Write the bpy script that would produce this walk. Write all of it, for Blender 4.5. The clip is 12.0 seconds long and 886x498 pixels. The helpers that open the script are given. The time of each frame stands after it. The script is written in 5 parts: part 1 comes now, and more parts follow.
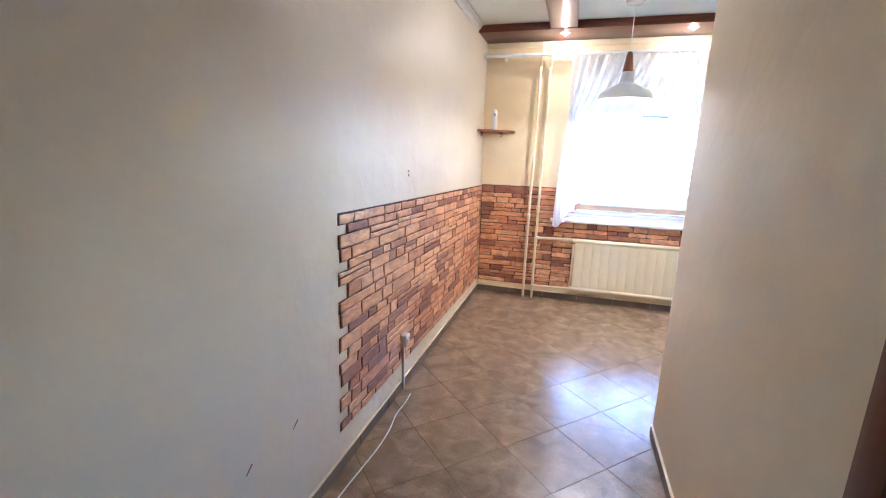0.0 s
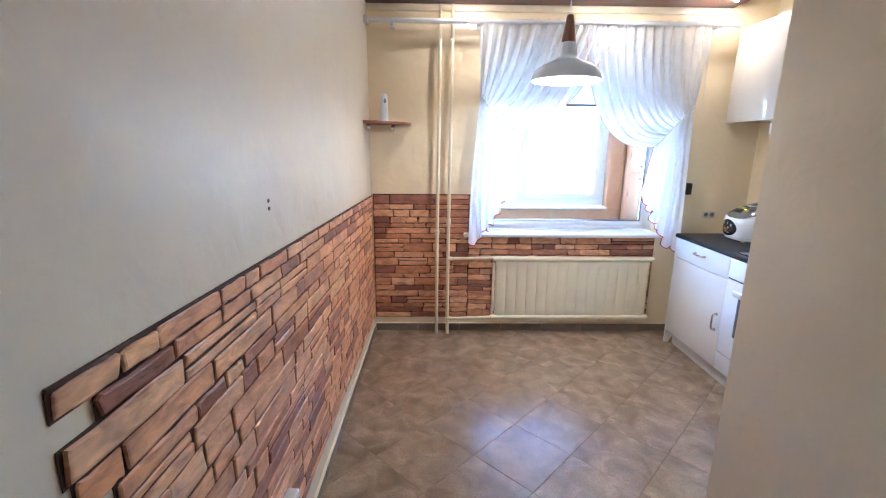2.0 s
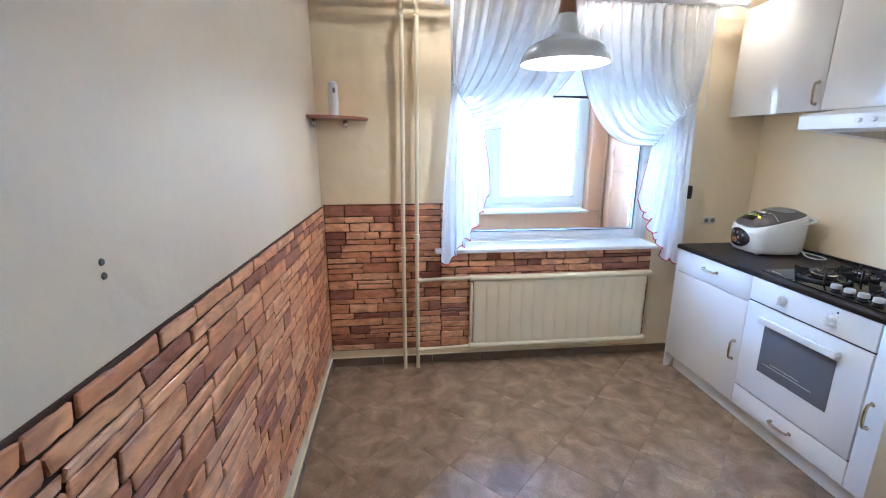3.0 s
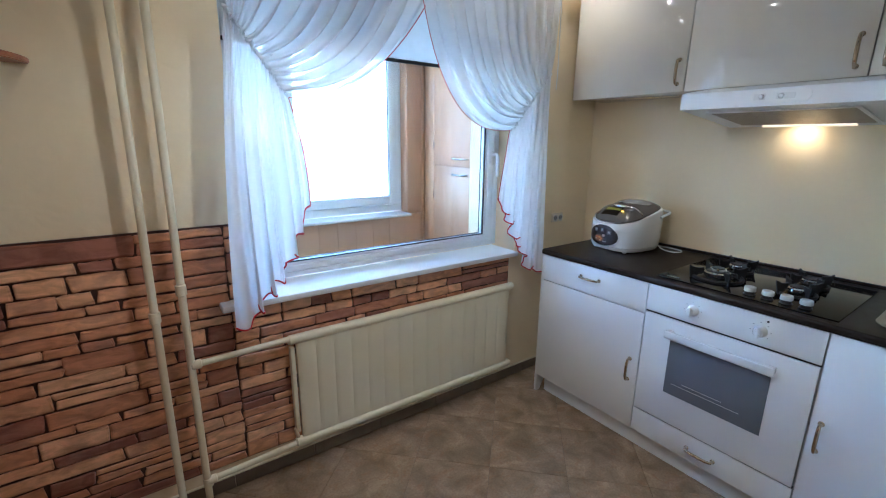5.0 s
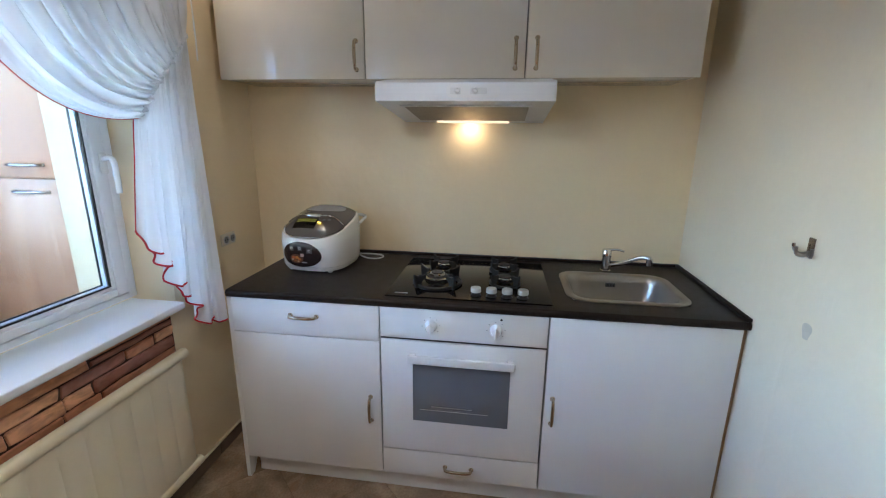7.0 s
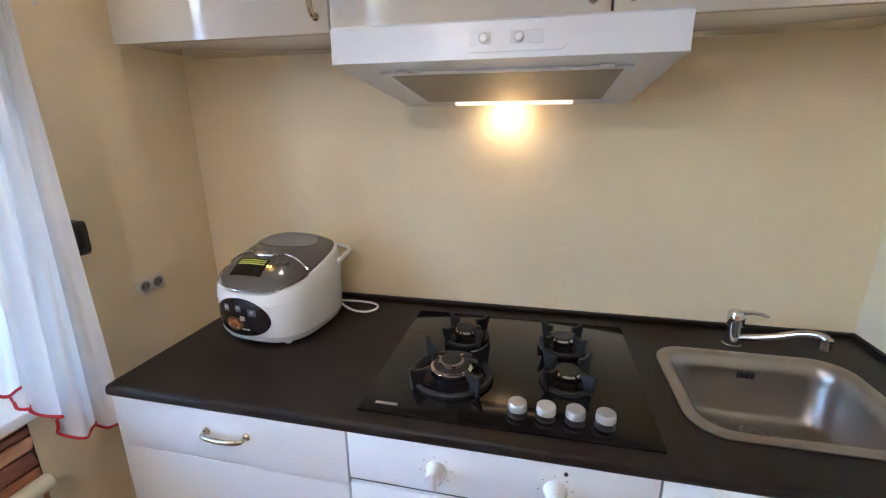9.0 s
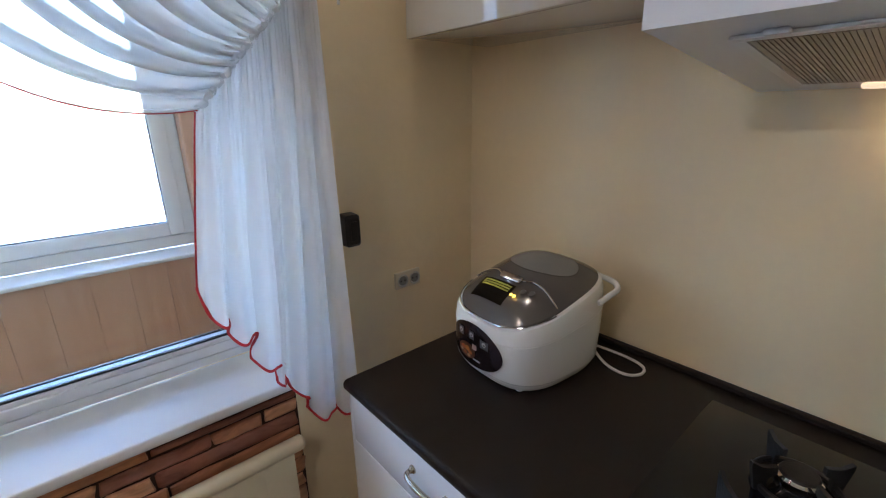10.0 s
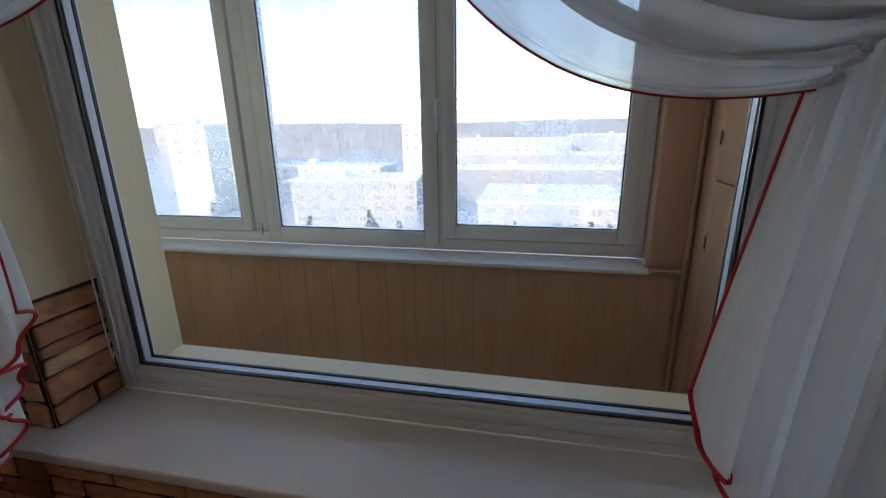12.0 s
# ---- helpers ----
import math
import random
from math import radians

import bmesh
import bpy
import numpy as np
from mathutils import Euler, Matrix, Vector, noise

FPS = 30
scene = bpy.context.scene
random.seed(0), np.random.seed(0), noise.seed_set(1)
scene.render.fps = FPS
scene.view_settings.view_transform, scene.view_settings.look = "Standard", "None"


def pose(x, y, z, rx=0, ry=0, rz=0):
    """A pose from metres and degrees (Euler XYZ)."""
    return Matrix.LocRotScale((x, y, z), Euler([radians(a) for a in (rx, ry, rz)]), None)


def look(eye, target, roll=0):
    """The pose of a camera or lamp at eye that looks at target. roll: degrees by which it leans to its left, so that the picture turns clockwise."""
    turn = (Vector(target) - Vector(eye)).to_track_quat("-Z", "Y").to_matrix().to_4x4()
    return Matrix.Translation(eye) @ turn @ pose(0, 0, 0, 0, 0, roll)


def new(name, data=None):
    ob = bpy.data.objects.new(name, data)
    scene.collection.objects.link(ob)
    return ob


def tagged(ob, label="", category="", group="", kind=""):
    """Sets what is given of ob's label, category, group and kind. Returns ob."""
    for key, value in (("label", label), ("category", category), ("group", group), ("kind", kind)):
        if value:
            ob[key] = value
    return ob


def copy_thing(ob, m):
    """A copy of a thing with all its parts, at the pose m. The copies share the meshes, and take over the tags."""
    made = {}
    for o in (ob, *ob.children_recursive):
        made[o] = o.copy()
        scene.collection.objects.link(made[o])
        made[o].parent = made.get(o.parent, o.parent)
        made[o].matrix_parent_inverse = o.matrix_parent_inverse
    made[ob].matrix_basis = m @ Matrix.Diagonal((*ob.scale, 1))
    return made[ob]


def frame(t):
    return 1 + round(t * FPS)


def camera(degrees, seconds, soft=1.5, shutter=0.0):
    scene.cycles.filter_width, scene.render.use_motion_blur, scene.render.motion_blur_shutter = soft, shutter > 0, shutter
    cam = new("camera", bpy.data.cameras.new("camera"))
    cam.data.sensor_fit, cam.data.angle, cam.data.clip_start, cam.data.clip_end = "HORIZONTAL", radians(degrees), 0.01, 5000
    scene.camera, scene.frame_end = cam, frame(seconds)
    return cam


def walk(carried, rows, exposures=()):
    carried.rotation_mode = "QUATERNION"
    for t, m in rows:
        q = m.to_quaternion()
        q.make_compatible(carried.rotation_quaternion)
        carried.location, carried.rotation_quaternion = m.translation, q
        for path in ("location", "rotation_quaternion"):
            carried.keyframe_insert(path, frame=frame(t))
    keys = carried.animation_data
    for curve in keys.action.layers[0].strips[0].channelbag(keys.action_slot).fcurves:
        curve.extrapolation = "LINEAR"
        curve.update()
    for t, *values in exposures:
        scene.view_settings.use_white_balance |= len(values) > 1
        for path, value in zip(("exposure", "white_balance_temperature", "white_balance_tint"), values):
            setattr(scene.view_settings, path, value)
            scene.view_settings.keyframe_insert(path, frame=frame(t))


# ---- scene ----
cam = camera(91.4, 12.0, soft=1.15)
PATH = [
    (0, (0.137, 0.033, 1.371), (-0.413, 1.905, 0.933), 1.7),
    (0.5, (0.018, 0.221, 1.394), (-0.282, 2.147, 0.949), 1.3),
    (1, (-0.059, 0.484, 1.394), (-0.225, 2.426, 0.949), 0.8),
    (1.5, (-0.144, 0.748, 1.395), (-0.251, 2.694, 0.944), 0.5),
    (2, (-0.25, 1.032, 1.418), (-0.217, 2.977, 0.957), 0.5),
    (2.5, (-0.279, 1.321, 1.43), (-0.147, 3.26, 0.961), 0.5),
    (2.7, (-0.278, 1.425, 1.446), (-0.119, 3.361, 0.971), 0.3),
    (4.5, (-0.263, 2.312, 1.382), (0.528, 4.085, 0.9), 0.5),
    (5, (-0.244, 2.545, 1.37), (0.887, 4.122, 0.888), 0.6),
    (5.5, (-0.173, 2.751, 1.36), (1.28, 4.037, 0.875), 0.6),
    (6, (-0.109, 2.883, 1.362), (1.599, 3.807, 0.883), 0.8),
    (6.5, (-0.01, 2.98, 1.386), (1.864, 3.472, 0.889), 0.5),
    (7, (0.084, 3.03, 1.387), (2.002, 3.293, 0.883), 0.7),
    (7.2, (0.138, 3.045, 1.371), (2.069, 3.236, 0.886), 0.8),
    (8.8, (0.741, 3.046, 1.4), (2.635, 3.37, 0.847), -0.4),
    (9, (0.793, 3.089, 1.394), (2.668, 3.513, 0.842), -0.4),
    (9.5, (0.937, 3.172, 1.395), (2.665, 4.008, 0.835), -0.2),
    (10, (1.066, 3.221, 1.415), (2.322, 4.659, 0.821), -0.8),
    (10.5, (1.084, 3.337, 1.393), (1.911, 5.065, 0.819), -0.7),
    (11, (1.065, 3.471, 1.386), (1.455, 5.348, 0.817), -0.7),
    (11.5, (1.017, 3.548, 1.403), (1.014, 5.465, 0.833), -0.6),
    (12, (1.028, 3.634, 1.404), (0.633, 5.514, 0.846), -0.9),
]
EXPOSURES = [(0.0, 6.14, 5400, 21), (0.5, 6.02, 5350, 21), (1.0, 5.9, 5330, 20), (1.5, 5.74, 5280, 20), (2.5, 5.48, 5080, 17), (4.5, 4.84, 4980, 13), (5.0, 4.58, 5030, 12), (5.5, 4.24, 5180, 12), (6.0, 4.08, 5380, 13),
             (6.5, 3.92, 5560, 15), (7.2, 4.78, 5540, 15), (9.0, 5.0, 5760, 20), (9.6, 4.9, 5830, 21), (10.2, 3.68, 5800, 19), (10.7, 2.74, 6280, 20), (11.2, 2.08, 6550, 21), (12.0, 2.03, 6900, 20)]
walk(cam, [(t, look(eye, target, roll)) for t, eye, target, roll in PATH], EXPOSURES)
SKY, SPOT_W, PEND_W, HOOD_W = 0.15, 0.13, 0.36, 0.032

# ---------------------------------------------------------------- light
world = bpy.data.worlds.new("sky")
scene.world = world
world.use_nodes = True
wn = world.node_tree.nodes
sky = wn.new("ShaderNodeTexSky")
sky.sky_type = "NISHITA"
sky.sun_disc = False
sky.sun_elevation = radians(24)
sky.sun_rotation = radians(205)
sky.air_density, sky.dust_density, sky.ozone_density = 1.0, 0.3, 2.5
wn["Background"].inputs["Strength"].default_value = SKY
world.node_tree.links.new(sky.outputs[0], wn["Background"].inputs["Color"])

sun = new("sun", bpy.data.lights.new("sun", "SUN"))
sun.data.energy, sun.data.angle, sun.data.color = 1.3, radians(0.5), (1.0, 0.92, 0.80)
sun.matrix_world = look((-30, -60, 30), (0, 0, 0))


def lamp(name, kind, m, watts, color, size=0.05):
    d = bpy.data.lights.new(name, kind)
    d.energy, d.color = watts, color
    if kind == "AREA":
        d.shape, d.size = "DISK", size
    elif kind == "SPOT":
        d.spot_size, d.spot_blend, d.shadow_soft_size = radians(120), 0.8, size
    else:
        d.shadow_soft_size = size
    ob = new(name, d)
    ob.matrix_world = m
    return ob


# ---------------------------------------------------------------- materials
def material(name):
    m = bpy.data.materials.new(name)
    m.use_nodes = True
    return m, m.node_tree.nodes, m.node_tree.links, m.node_tree.nodes["Principled BSDF"]


def paint(name, color, rough=0.5, metal=0.0, vary=0.08, scale=6.0, bump=0.15, grain=180.0, spec=0.5, rvary=0.0, coat=0.0):
    """A surface with slow stains, fine grain and a little relief."""
    m, n, l, b = material(name)
    b.inputs["Metallic"].default_value = metal
    b.inputs["Specular IOR Level"].default_value = spec
    b.inputs["Coat Weight"].default_value = coat
    co = n.new("ShaderNodeTexCoord")
    big, fine = n.new("ShaderNodeTexNoise"), n.new("ShaderNodeTexNoise")
    big.inputs["Scale"].default_value, fine.inputs["Scale"].default_value = scale, grain
    big.inputs["Detail"].default_value = 5
    for t in (big, fine):
        l.new(co.outputs["Object"], t.inputs["Vector"])
    mix = n.new("ShaderNodeMix")
    mix.data_type = "RGBA"
    lo = tuple(c * (1 - vary) for c in color)
    hi = tuple(min(1, c * (1 + vary)) for c in color)
    mix.inputs[6].default_value, mix.inputs[7].default_value = (*lo, 1), (*hi, 1)
    add = n.new("ShaderNodeMath")
    add.operation = "MULTIPLY_ADD"
    add.inputs[1].default_value, add.inputs[2].default_value = 0.35, -0.17
    l.new(fine.outputs["Fac"], add.inputs[0])
    add2 = n.new("ShaderNodeMath")
    l.new(add.outputs[0], add2.inputs[0])
    l.new(big.outputs["Fac"], add2.inputs[1])
    l.new(add2.outputs[0], mix.inputs[0])
    l.new(mix.outputs[2], b.inputs["Base Color"])
    rr = n.new("ShaderNodeMapRange")
    rr.inputs["To Min"].default_value, rr.inputs["To Max"].default_value = rough - rvary, rough + rvary
    l.new(big.outputs["Fac"], rr.inputs["Value"])
    l.new(rr.outputs[0], b.inputs["Roughness"])
    if bump:
        bp = n.new("ShaderNodeBump")
        bp.inputs["Strength"].default_value, bp.inputs["Distance"].default_value = bump, 0.002
        l.new(fine.outputs["Fac"], bp.inputs["Height"])
        l.new(bp.outputs[0], b.inputs["Normal"])
    return m


def plaster(name, color, rough=0.46, spec=0.4):
    """Satin latex paint over hand-trowelled plaster: long low waves, trowel ridges, a fine roller nap."""
    m = paint(name, color, rough=rough, vary=0.06, scale=1.7, bump=0.0, grain=60, rvary=0.08, spec=spec)
    n, l = m.node_tree.nodes, m.node_tree.links
    b = n["Principled BSDF"]
    co = n.new("ShaderNodeTexCoord")
    wave, ridge, nap = (n.new("ShaderNodeTexNoise") for _ in range(3))
    for t, s, d in ((wave, 3.0, 3), (ridge, 9.0, 6), (nap, 240.0, 2)):
        t.inputs["Scale"].default_value, t.inputs["Detail"].default_value = s, d
        l.new(co.outputs["Object"], t.inputs["Vector"])
    ridge.inputs["Distortion"].default_value = 2.0
    prev = None
    for t, s, d in ((wave, 0.35, 0.03), (ridge, 0.16, 0.01), (nap, 0.12, 0.001)):
        bp = n.new("ShaderNodeBump")
        bp.inputs["Strength"].default_value, bp.inputs["Distance"].default_value = s, d
        l.new(t.outputs["Fac"], bp.inputs["Height"])
        if prev:
            l.new(prev.outputs[0], bp.inputs["Normal"])
        prev = bp
    l.new(prev.outputs[0], b.inputs["Normal"])
    return m


def wood(name, a, c, rough=0.35, axis=0, scale=5.0, coat=0.0):
    """Straight-grained laminate, the grain along one axis."""
    m, n, l, b = material(name)
    co, mp = n.new("ShaderNodeTexCoord"), n.new("ShaderNodeMapping")
    s = [scale * 5, scale * 5, scale * 5]
    s[axis] = scale * 0.35
    mp.inputs["Scale"].default_value = s
    l.new(co.outputs["Object"], mp.inputs["Vector"])
    t = n.new("ShaderNodeTexNoise")
    t.inputs["Scale"].default_value, t.inputs["Detail"].default_value, t.inputs["Distortion"].default_value = 1.5, 8, 1.0
    l.new(mp.outputs[0], t.inputs["Vector"])
    r = n.new("ShaderNodeValToRGB")
    r.color_ramp.elements[0].position, r.color_ramp.elements[1].position = 0.3, 0.7
    r.color_ramp.elements[0].color, r.color_ramp.elements[1].color = (*a, 1), (*c, 1)
    l.new(t.outputs["Fac"], r.inputs[0])
    oi = n.new("ShaderNodeObjectInfo")
    hv = n.new("ShaderNodeHueSaturation")
    mr = n.new("ShaderNodeMapRange")
    mr.inputs["To Min"].default_value, mr.inputs["To Max"].default_value = 0.95, 1.05
    l.new(oi.outputs["Random"], mr.inputs["Value"])
    l.new(mr.outputs[0], hv.inputs["Value"])
    l.new(r.outputs[0], hv.inputs["Color"])
    l.new(hv.outputs[0], b.inputs["Base Color"])
    b.inputs["Roughness"].default_value = rough
    b.inputs["Coat Weight"].default_value = coat
    bp = n.new("ShaderNodeBump")
    bp.inputs["Strength"].default_value, bp.inputs["Distance"].default_value = 0.1, 0.001
    l.new(t.outputs["Fac"], bp.inputs["Height"])
    l.new(bp.outputs[0], b.inputs["Normal"])
    return m


def stone_brick():
    """Split-face wall panel stones: tan to purple-brown, streaked along their length, satin."""
    m, n, l, b = material("stone_panel")
    oi, co, mp = n.new("ShaderNodeObjectInfo"), n.new("ShaderNodeTexCoord"), n.new("ShaderNodeMapping")
    mp.inputs["Scale"].default_value = (13, 20, 34)
    off = n.new("ShaderNodeVectorMath")
    off.operation = "MULTIPLY_ADD"
    l.new(oi.outputs["Random"], off.inputs[0])
    off.inputs[1].default_value = (50, 20, 90)
    l.new(co.outputs["Object"], off.inputs[2])
    l.new(off.outputs[0], mp.inputs["Vector"])
    streak = n.new("ShaderNodeTexNoise")
    streak.inputs["Scale"].default_value, streak.inputs["Detail"].default_value, streak.inputs["Distortion"].default_value = 1.0, 7, 0.8
    l.new(mp.outputs[0], streak.inputs["Vector"])
    blot = n.new("ShaderNodeTexNoise")
    blot.inputs["Scale"].default_value, blot.inputs["Detail"].default_value = 11, 3
    l.new(off.outputs[0], blot.inputs["Vector"])
    base = n.new("ShaderNodeValToRGB")
    cr = base.color_ramp
    cr.elements[0].position, cr.elements[0].color = 0.0, (0.27, 0.108, 0.075, 1)
    cr.elements[1].position, cr.elements[1].color = 1.0, (0.88, 0.54, 0.31, 1)
    for p, c in ((0.16, (0.40, 0.165, 0.105, 1)), (0.27, (0.63, 0.285, 0.145, 1)), (0.55, (0.77, 0.385, 0.195, 1)), (0.8, (0.84, 0.465, 0.25, 1))):
        e = cr.elements.new(p)
        e.color = c
    l.new(oi.outputs["Random"], base.inputs[0])
    dark = n.new("ShaderNodeMix")
    dark.data_type, dark.blend_type = "RGBA", "MULTIPLY"
    ramp = n.new("ShaderNodeValToRGB")
    ramp.color_ramp.elements[0].position, ramp.color_ramp.elements[1].position = 0.28, 0.62
    ramp.color_ramp.elements[0].color, ramp.color_ramp.elements[1].color = (0.42, 0.34, 0.31, 1), (1.1, 1.06, 1.0, 1)
    l.new(streak.outputs["Fac"], ramp.inputs[0])
    dark.inputs[0].default_value = 0.68
    l.new(base.outputs[0], dark.inputs[6])
    l.new(ramp.outputs[0], dark.inputs[7])
    tint = n.new("ShaderNodeMix")
    tint.data_type = "RGBA"
    tint.inputs[7].default_value = (0.36, 0.20, 0.15, 1)
    mr = n.new("ShaderNodeMapRange")
    mr.inputs["From Min"].default_value, mr.inputs["From Max"].default_value = 0.52, 0.75
    mr.inputs["To Max"].default_value = 0.6
    l.new(blot.outputs["Fac"], mr.inputs["Value"])
    l.new(mr.outputs[0], tint.inputs[0])
    l.new(dark.outputs[2], tint.inputs[6])
    # red-brown edge print that also paints joint shade into each stone's colour
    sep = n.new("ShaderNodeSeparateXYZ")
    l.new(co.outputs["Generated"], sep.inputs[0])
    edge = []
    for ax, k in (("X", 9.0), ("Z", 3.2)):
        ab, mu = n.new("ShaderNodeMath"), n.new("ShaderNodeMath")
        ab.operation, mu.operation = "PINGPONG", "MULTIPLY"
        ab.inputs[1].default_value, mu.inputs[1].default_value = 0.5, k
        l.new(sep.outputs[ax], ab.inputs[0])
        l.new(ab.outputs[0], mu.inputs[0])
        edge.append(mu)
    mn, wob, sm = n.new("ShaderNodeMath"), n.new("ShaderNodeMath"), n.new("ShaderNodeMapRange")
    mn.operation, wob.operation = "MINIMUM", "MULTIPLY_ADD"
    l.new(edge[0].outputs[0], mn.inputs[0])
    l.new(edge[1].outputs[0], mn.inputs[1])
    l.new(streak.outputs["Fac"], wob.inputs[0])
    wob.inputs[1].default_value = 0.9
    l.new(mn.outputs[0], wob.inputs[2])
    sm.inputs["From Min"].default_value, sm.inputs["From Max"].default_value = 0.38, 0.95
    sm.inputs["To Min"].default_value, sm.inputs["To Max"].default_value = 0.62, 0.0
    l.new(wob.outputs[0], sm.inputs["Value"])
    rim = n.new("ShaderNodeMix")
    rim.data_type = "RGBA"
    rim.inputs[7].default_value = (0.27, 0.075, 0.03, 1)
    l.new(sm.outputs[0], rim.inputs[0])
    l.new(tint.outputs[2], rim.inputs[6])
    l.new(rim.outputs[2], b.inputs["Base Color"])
    b.inputs["Roughness"].default_value = 0.34
    bp = n.new("ShaderNodeBump")
    bp.inputs["Strength"].default_value, bp.inputs["Distance"].default_value = 0.5, 0.005
    l.new(streak.outputs["Fac"], bp.inputs["Height"])
    l.new(bp.outputs[0], b.inputs["Normal"])
    return m


def floor_tile():
    """Glazed slate-look tile: warm grey-brown clouds with rusty veins, satin glaze."""
    m, n, l, b = material("slate_tile")
    co, oi = n.new("ShaderNodeTexCoord"), n.new("ShaderNodeObjectInfo")
    off = n.new("ShaderNodeVectorMath")
    off.operation = "MULTIPLY_ADD"
    l.new(oi.outputs["Random"], off.inputs[0])
    off.inputs[1].default_value = (31, 17, 0)
    l.new(co.outputs["Object"], off.inputs[2])
    cloud, vein, fine = (n.new("ShaderNodeTexNoise") for _ in range(3))
    for t, s, d, w in ((cloud, 8.0, 7, 0.7), (vein, 17.0, 6, 1.8), (fine, 110.0, 3, 0)):
        t.inputs["Scale"].default_value, t.inputs["Detail"].default_value, t.inputs["Distortion"].default_value = s, d, w
        l.new(off.outputs[0], t.inputs["Vector"])
    r = n.new("ShaderNodeValToRGB")
    r.color_ramp.elements[0].position, r.color_ramp.elements[0].color = 0.30, (0.198, 0.138, 0.085, 1)
    r.color_ramp.elements[1].position, r.color_ramp.elements[1].color = 0.70, (0.40, 0.288, 0.182, 1)
    e = r.color_ramp.elements.new(0.48)
    e.color = (0.275, 0.194, 0.121, 1)
    e = r.color_ramp.elements.new(0.56)
    e.color = (0.312, 0.223, 0.142, 1)
    l.new(cloud.outputs["Fac"], r.inputs[0])
    mr = n.new("ShaderNodeMapRange")
    mr.inputs["From Min"].default_value, mr.inputs["From Max"].default_value, mr.inputs["To Max"].default_value = 0.52, 0.74, 0.55
    l.new(vein.outputs["Fac"], mr.inputs["Value"])
    rust = n.new("ShaderNodeMix")
    rust.data_type = "RGBA"
    rust.inputs[7].default_value = (0.285, 0.150, 0.075, 1)
    l.new(mr.outputs[0], rust.inputs[0])
    l.new(r.outputs[0], rust.inputs[6])
    sp = n.new("ShaderNodeMix")
    sp.data_type, sp.blend_type = "RGBA", "OVERLAY"
    sp.inputs[0].default_value = 0.28
    l.new(rust.outputs[2], sp.inputs[6])
    l.new(fine.outputs["Fac"], sp.inputs[7])
    l.new(sp.outputs[2], b.inputs["Base Color"])
    rr = n.new("ShaderNodeMapRange")
    rr.inputs["To Min"].default_value, rr.inputs["To Max"].default_value = 0.18, 0.30
    l.new(cloud.outputs["Fac"], rr.inputs["Value"])
    l.new(rr.outputs[0], b.inputs["Roughness"])
    bp = n.new("ShaderNodeBump")
    bp.inputs["Strength"].default_value, bp.inputs["Distance"].default_value = 0.14, 0.005
    l.new(vein.outputs["Fac"], bp.inputs["Height"])
    l.new(bp.outputs[0], b.inputs["Normal"])
    return m


def glass(name, tint=(1, 1, 1), rough=0.0, dust=0.0):
    """Clear pane; dust is the share covered by a dried film."""
    m, n, l, b = material(name)
    n.remove(b)
    tr, gl, mx, fr = n.new("ShaderNodeBsdfTransparent"), n.new("ShaderNodeBsdfGlossy"), n.new("ShaderNodeMixShader"), n.new("ShaderNodeLayerWeight")
    tr.inputs[0].default_value = (*tint, 1)
    gl.inputs["Roughness"].default_value = rough
    fr.inputs["Blend"].default_value = 0.5
    pw5, sch = n.new("ShaderNodeMath"), n.new("ShaderNodeMath")
    pw5.operation, pw5.inputs[1].default_value = "POWER", 5.0
    sch.operation, sch.inputs[1].default_value, sch.inputs[2].default_value = "MULTIPLY_ADD", 0.95, 0.016
    l.new(fr.outputs["Facing"], pw5.inputs[0])
    l.new(pw5.outputs[0], sch.inputs[0])
    l.new(sch.outputs[0], mx.inputs[0])
    l.new(tr.outputs[0], mx.inputs[1])
    l.new(gl.outputs[0], mx.inputs[2])
    out = mx
    if dust:
        co, nz, big, mr = n.new("ShaderNodeTexCoord"), n.new("ShaderNodeTexNoise"), n.new("ShaderNodeTexNoise"), n.new("ShaderNodeMapRange")
        nz.inputs["Scale"].default_value, nz.inputs["Detail"].default_value = 85.0, 3
        big.inputs["Scale"].default_value = 3.0
        mu = n.new("ShaderNodeMath")
        mu.operation = "MULTIPLY"
        for t in (nz, big):
            l.new(co.outputs["Object"], t.inputs["Vector"])
        l.new(nz.outputs["Fac"], mu.inputs[0])
        l.new(big.outputs["Fac"], mu.inputs[1])
        mr.inputs["From Min"].default_value, mr.inputs["From Max"].default_value = 0.22, 0.33
        mr.inputs["To Min"].default_value, mr.inputs["To Max"].default_value = dust * 0.35, dust * 3.2
        l.new(mu.outputs[0], mr.inputs["Value"])
        tl, out = n.new("ShaderNodeBsdfTranslucent"), n.new("ShaderNodeMixShader")
        tl.inputs[0].default_value = (0.8, 0.8, 0.79, 1)
        l.new(mr.outputs[0], out.inputs[0])
        l.new(mx.outputs[0], out.inputs[1])
        l.new(tl.outputs[0], out.inputs[2])
    l.new(out.outputs[0], n["Material Output"].inputs[0])
    return m


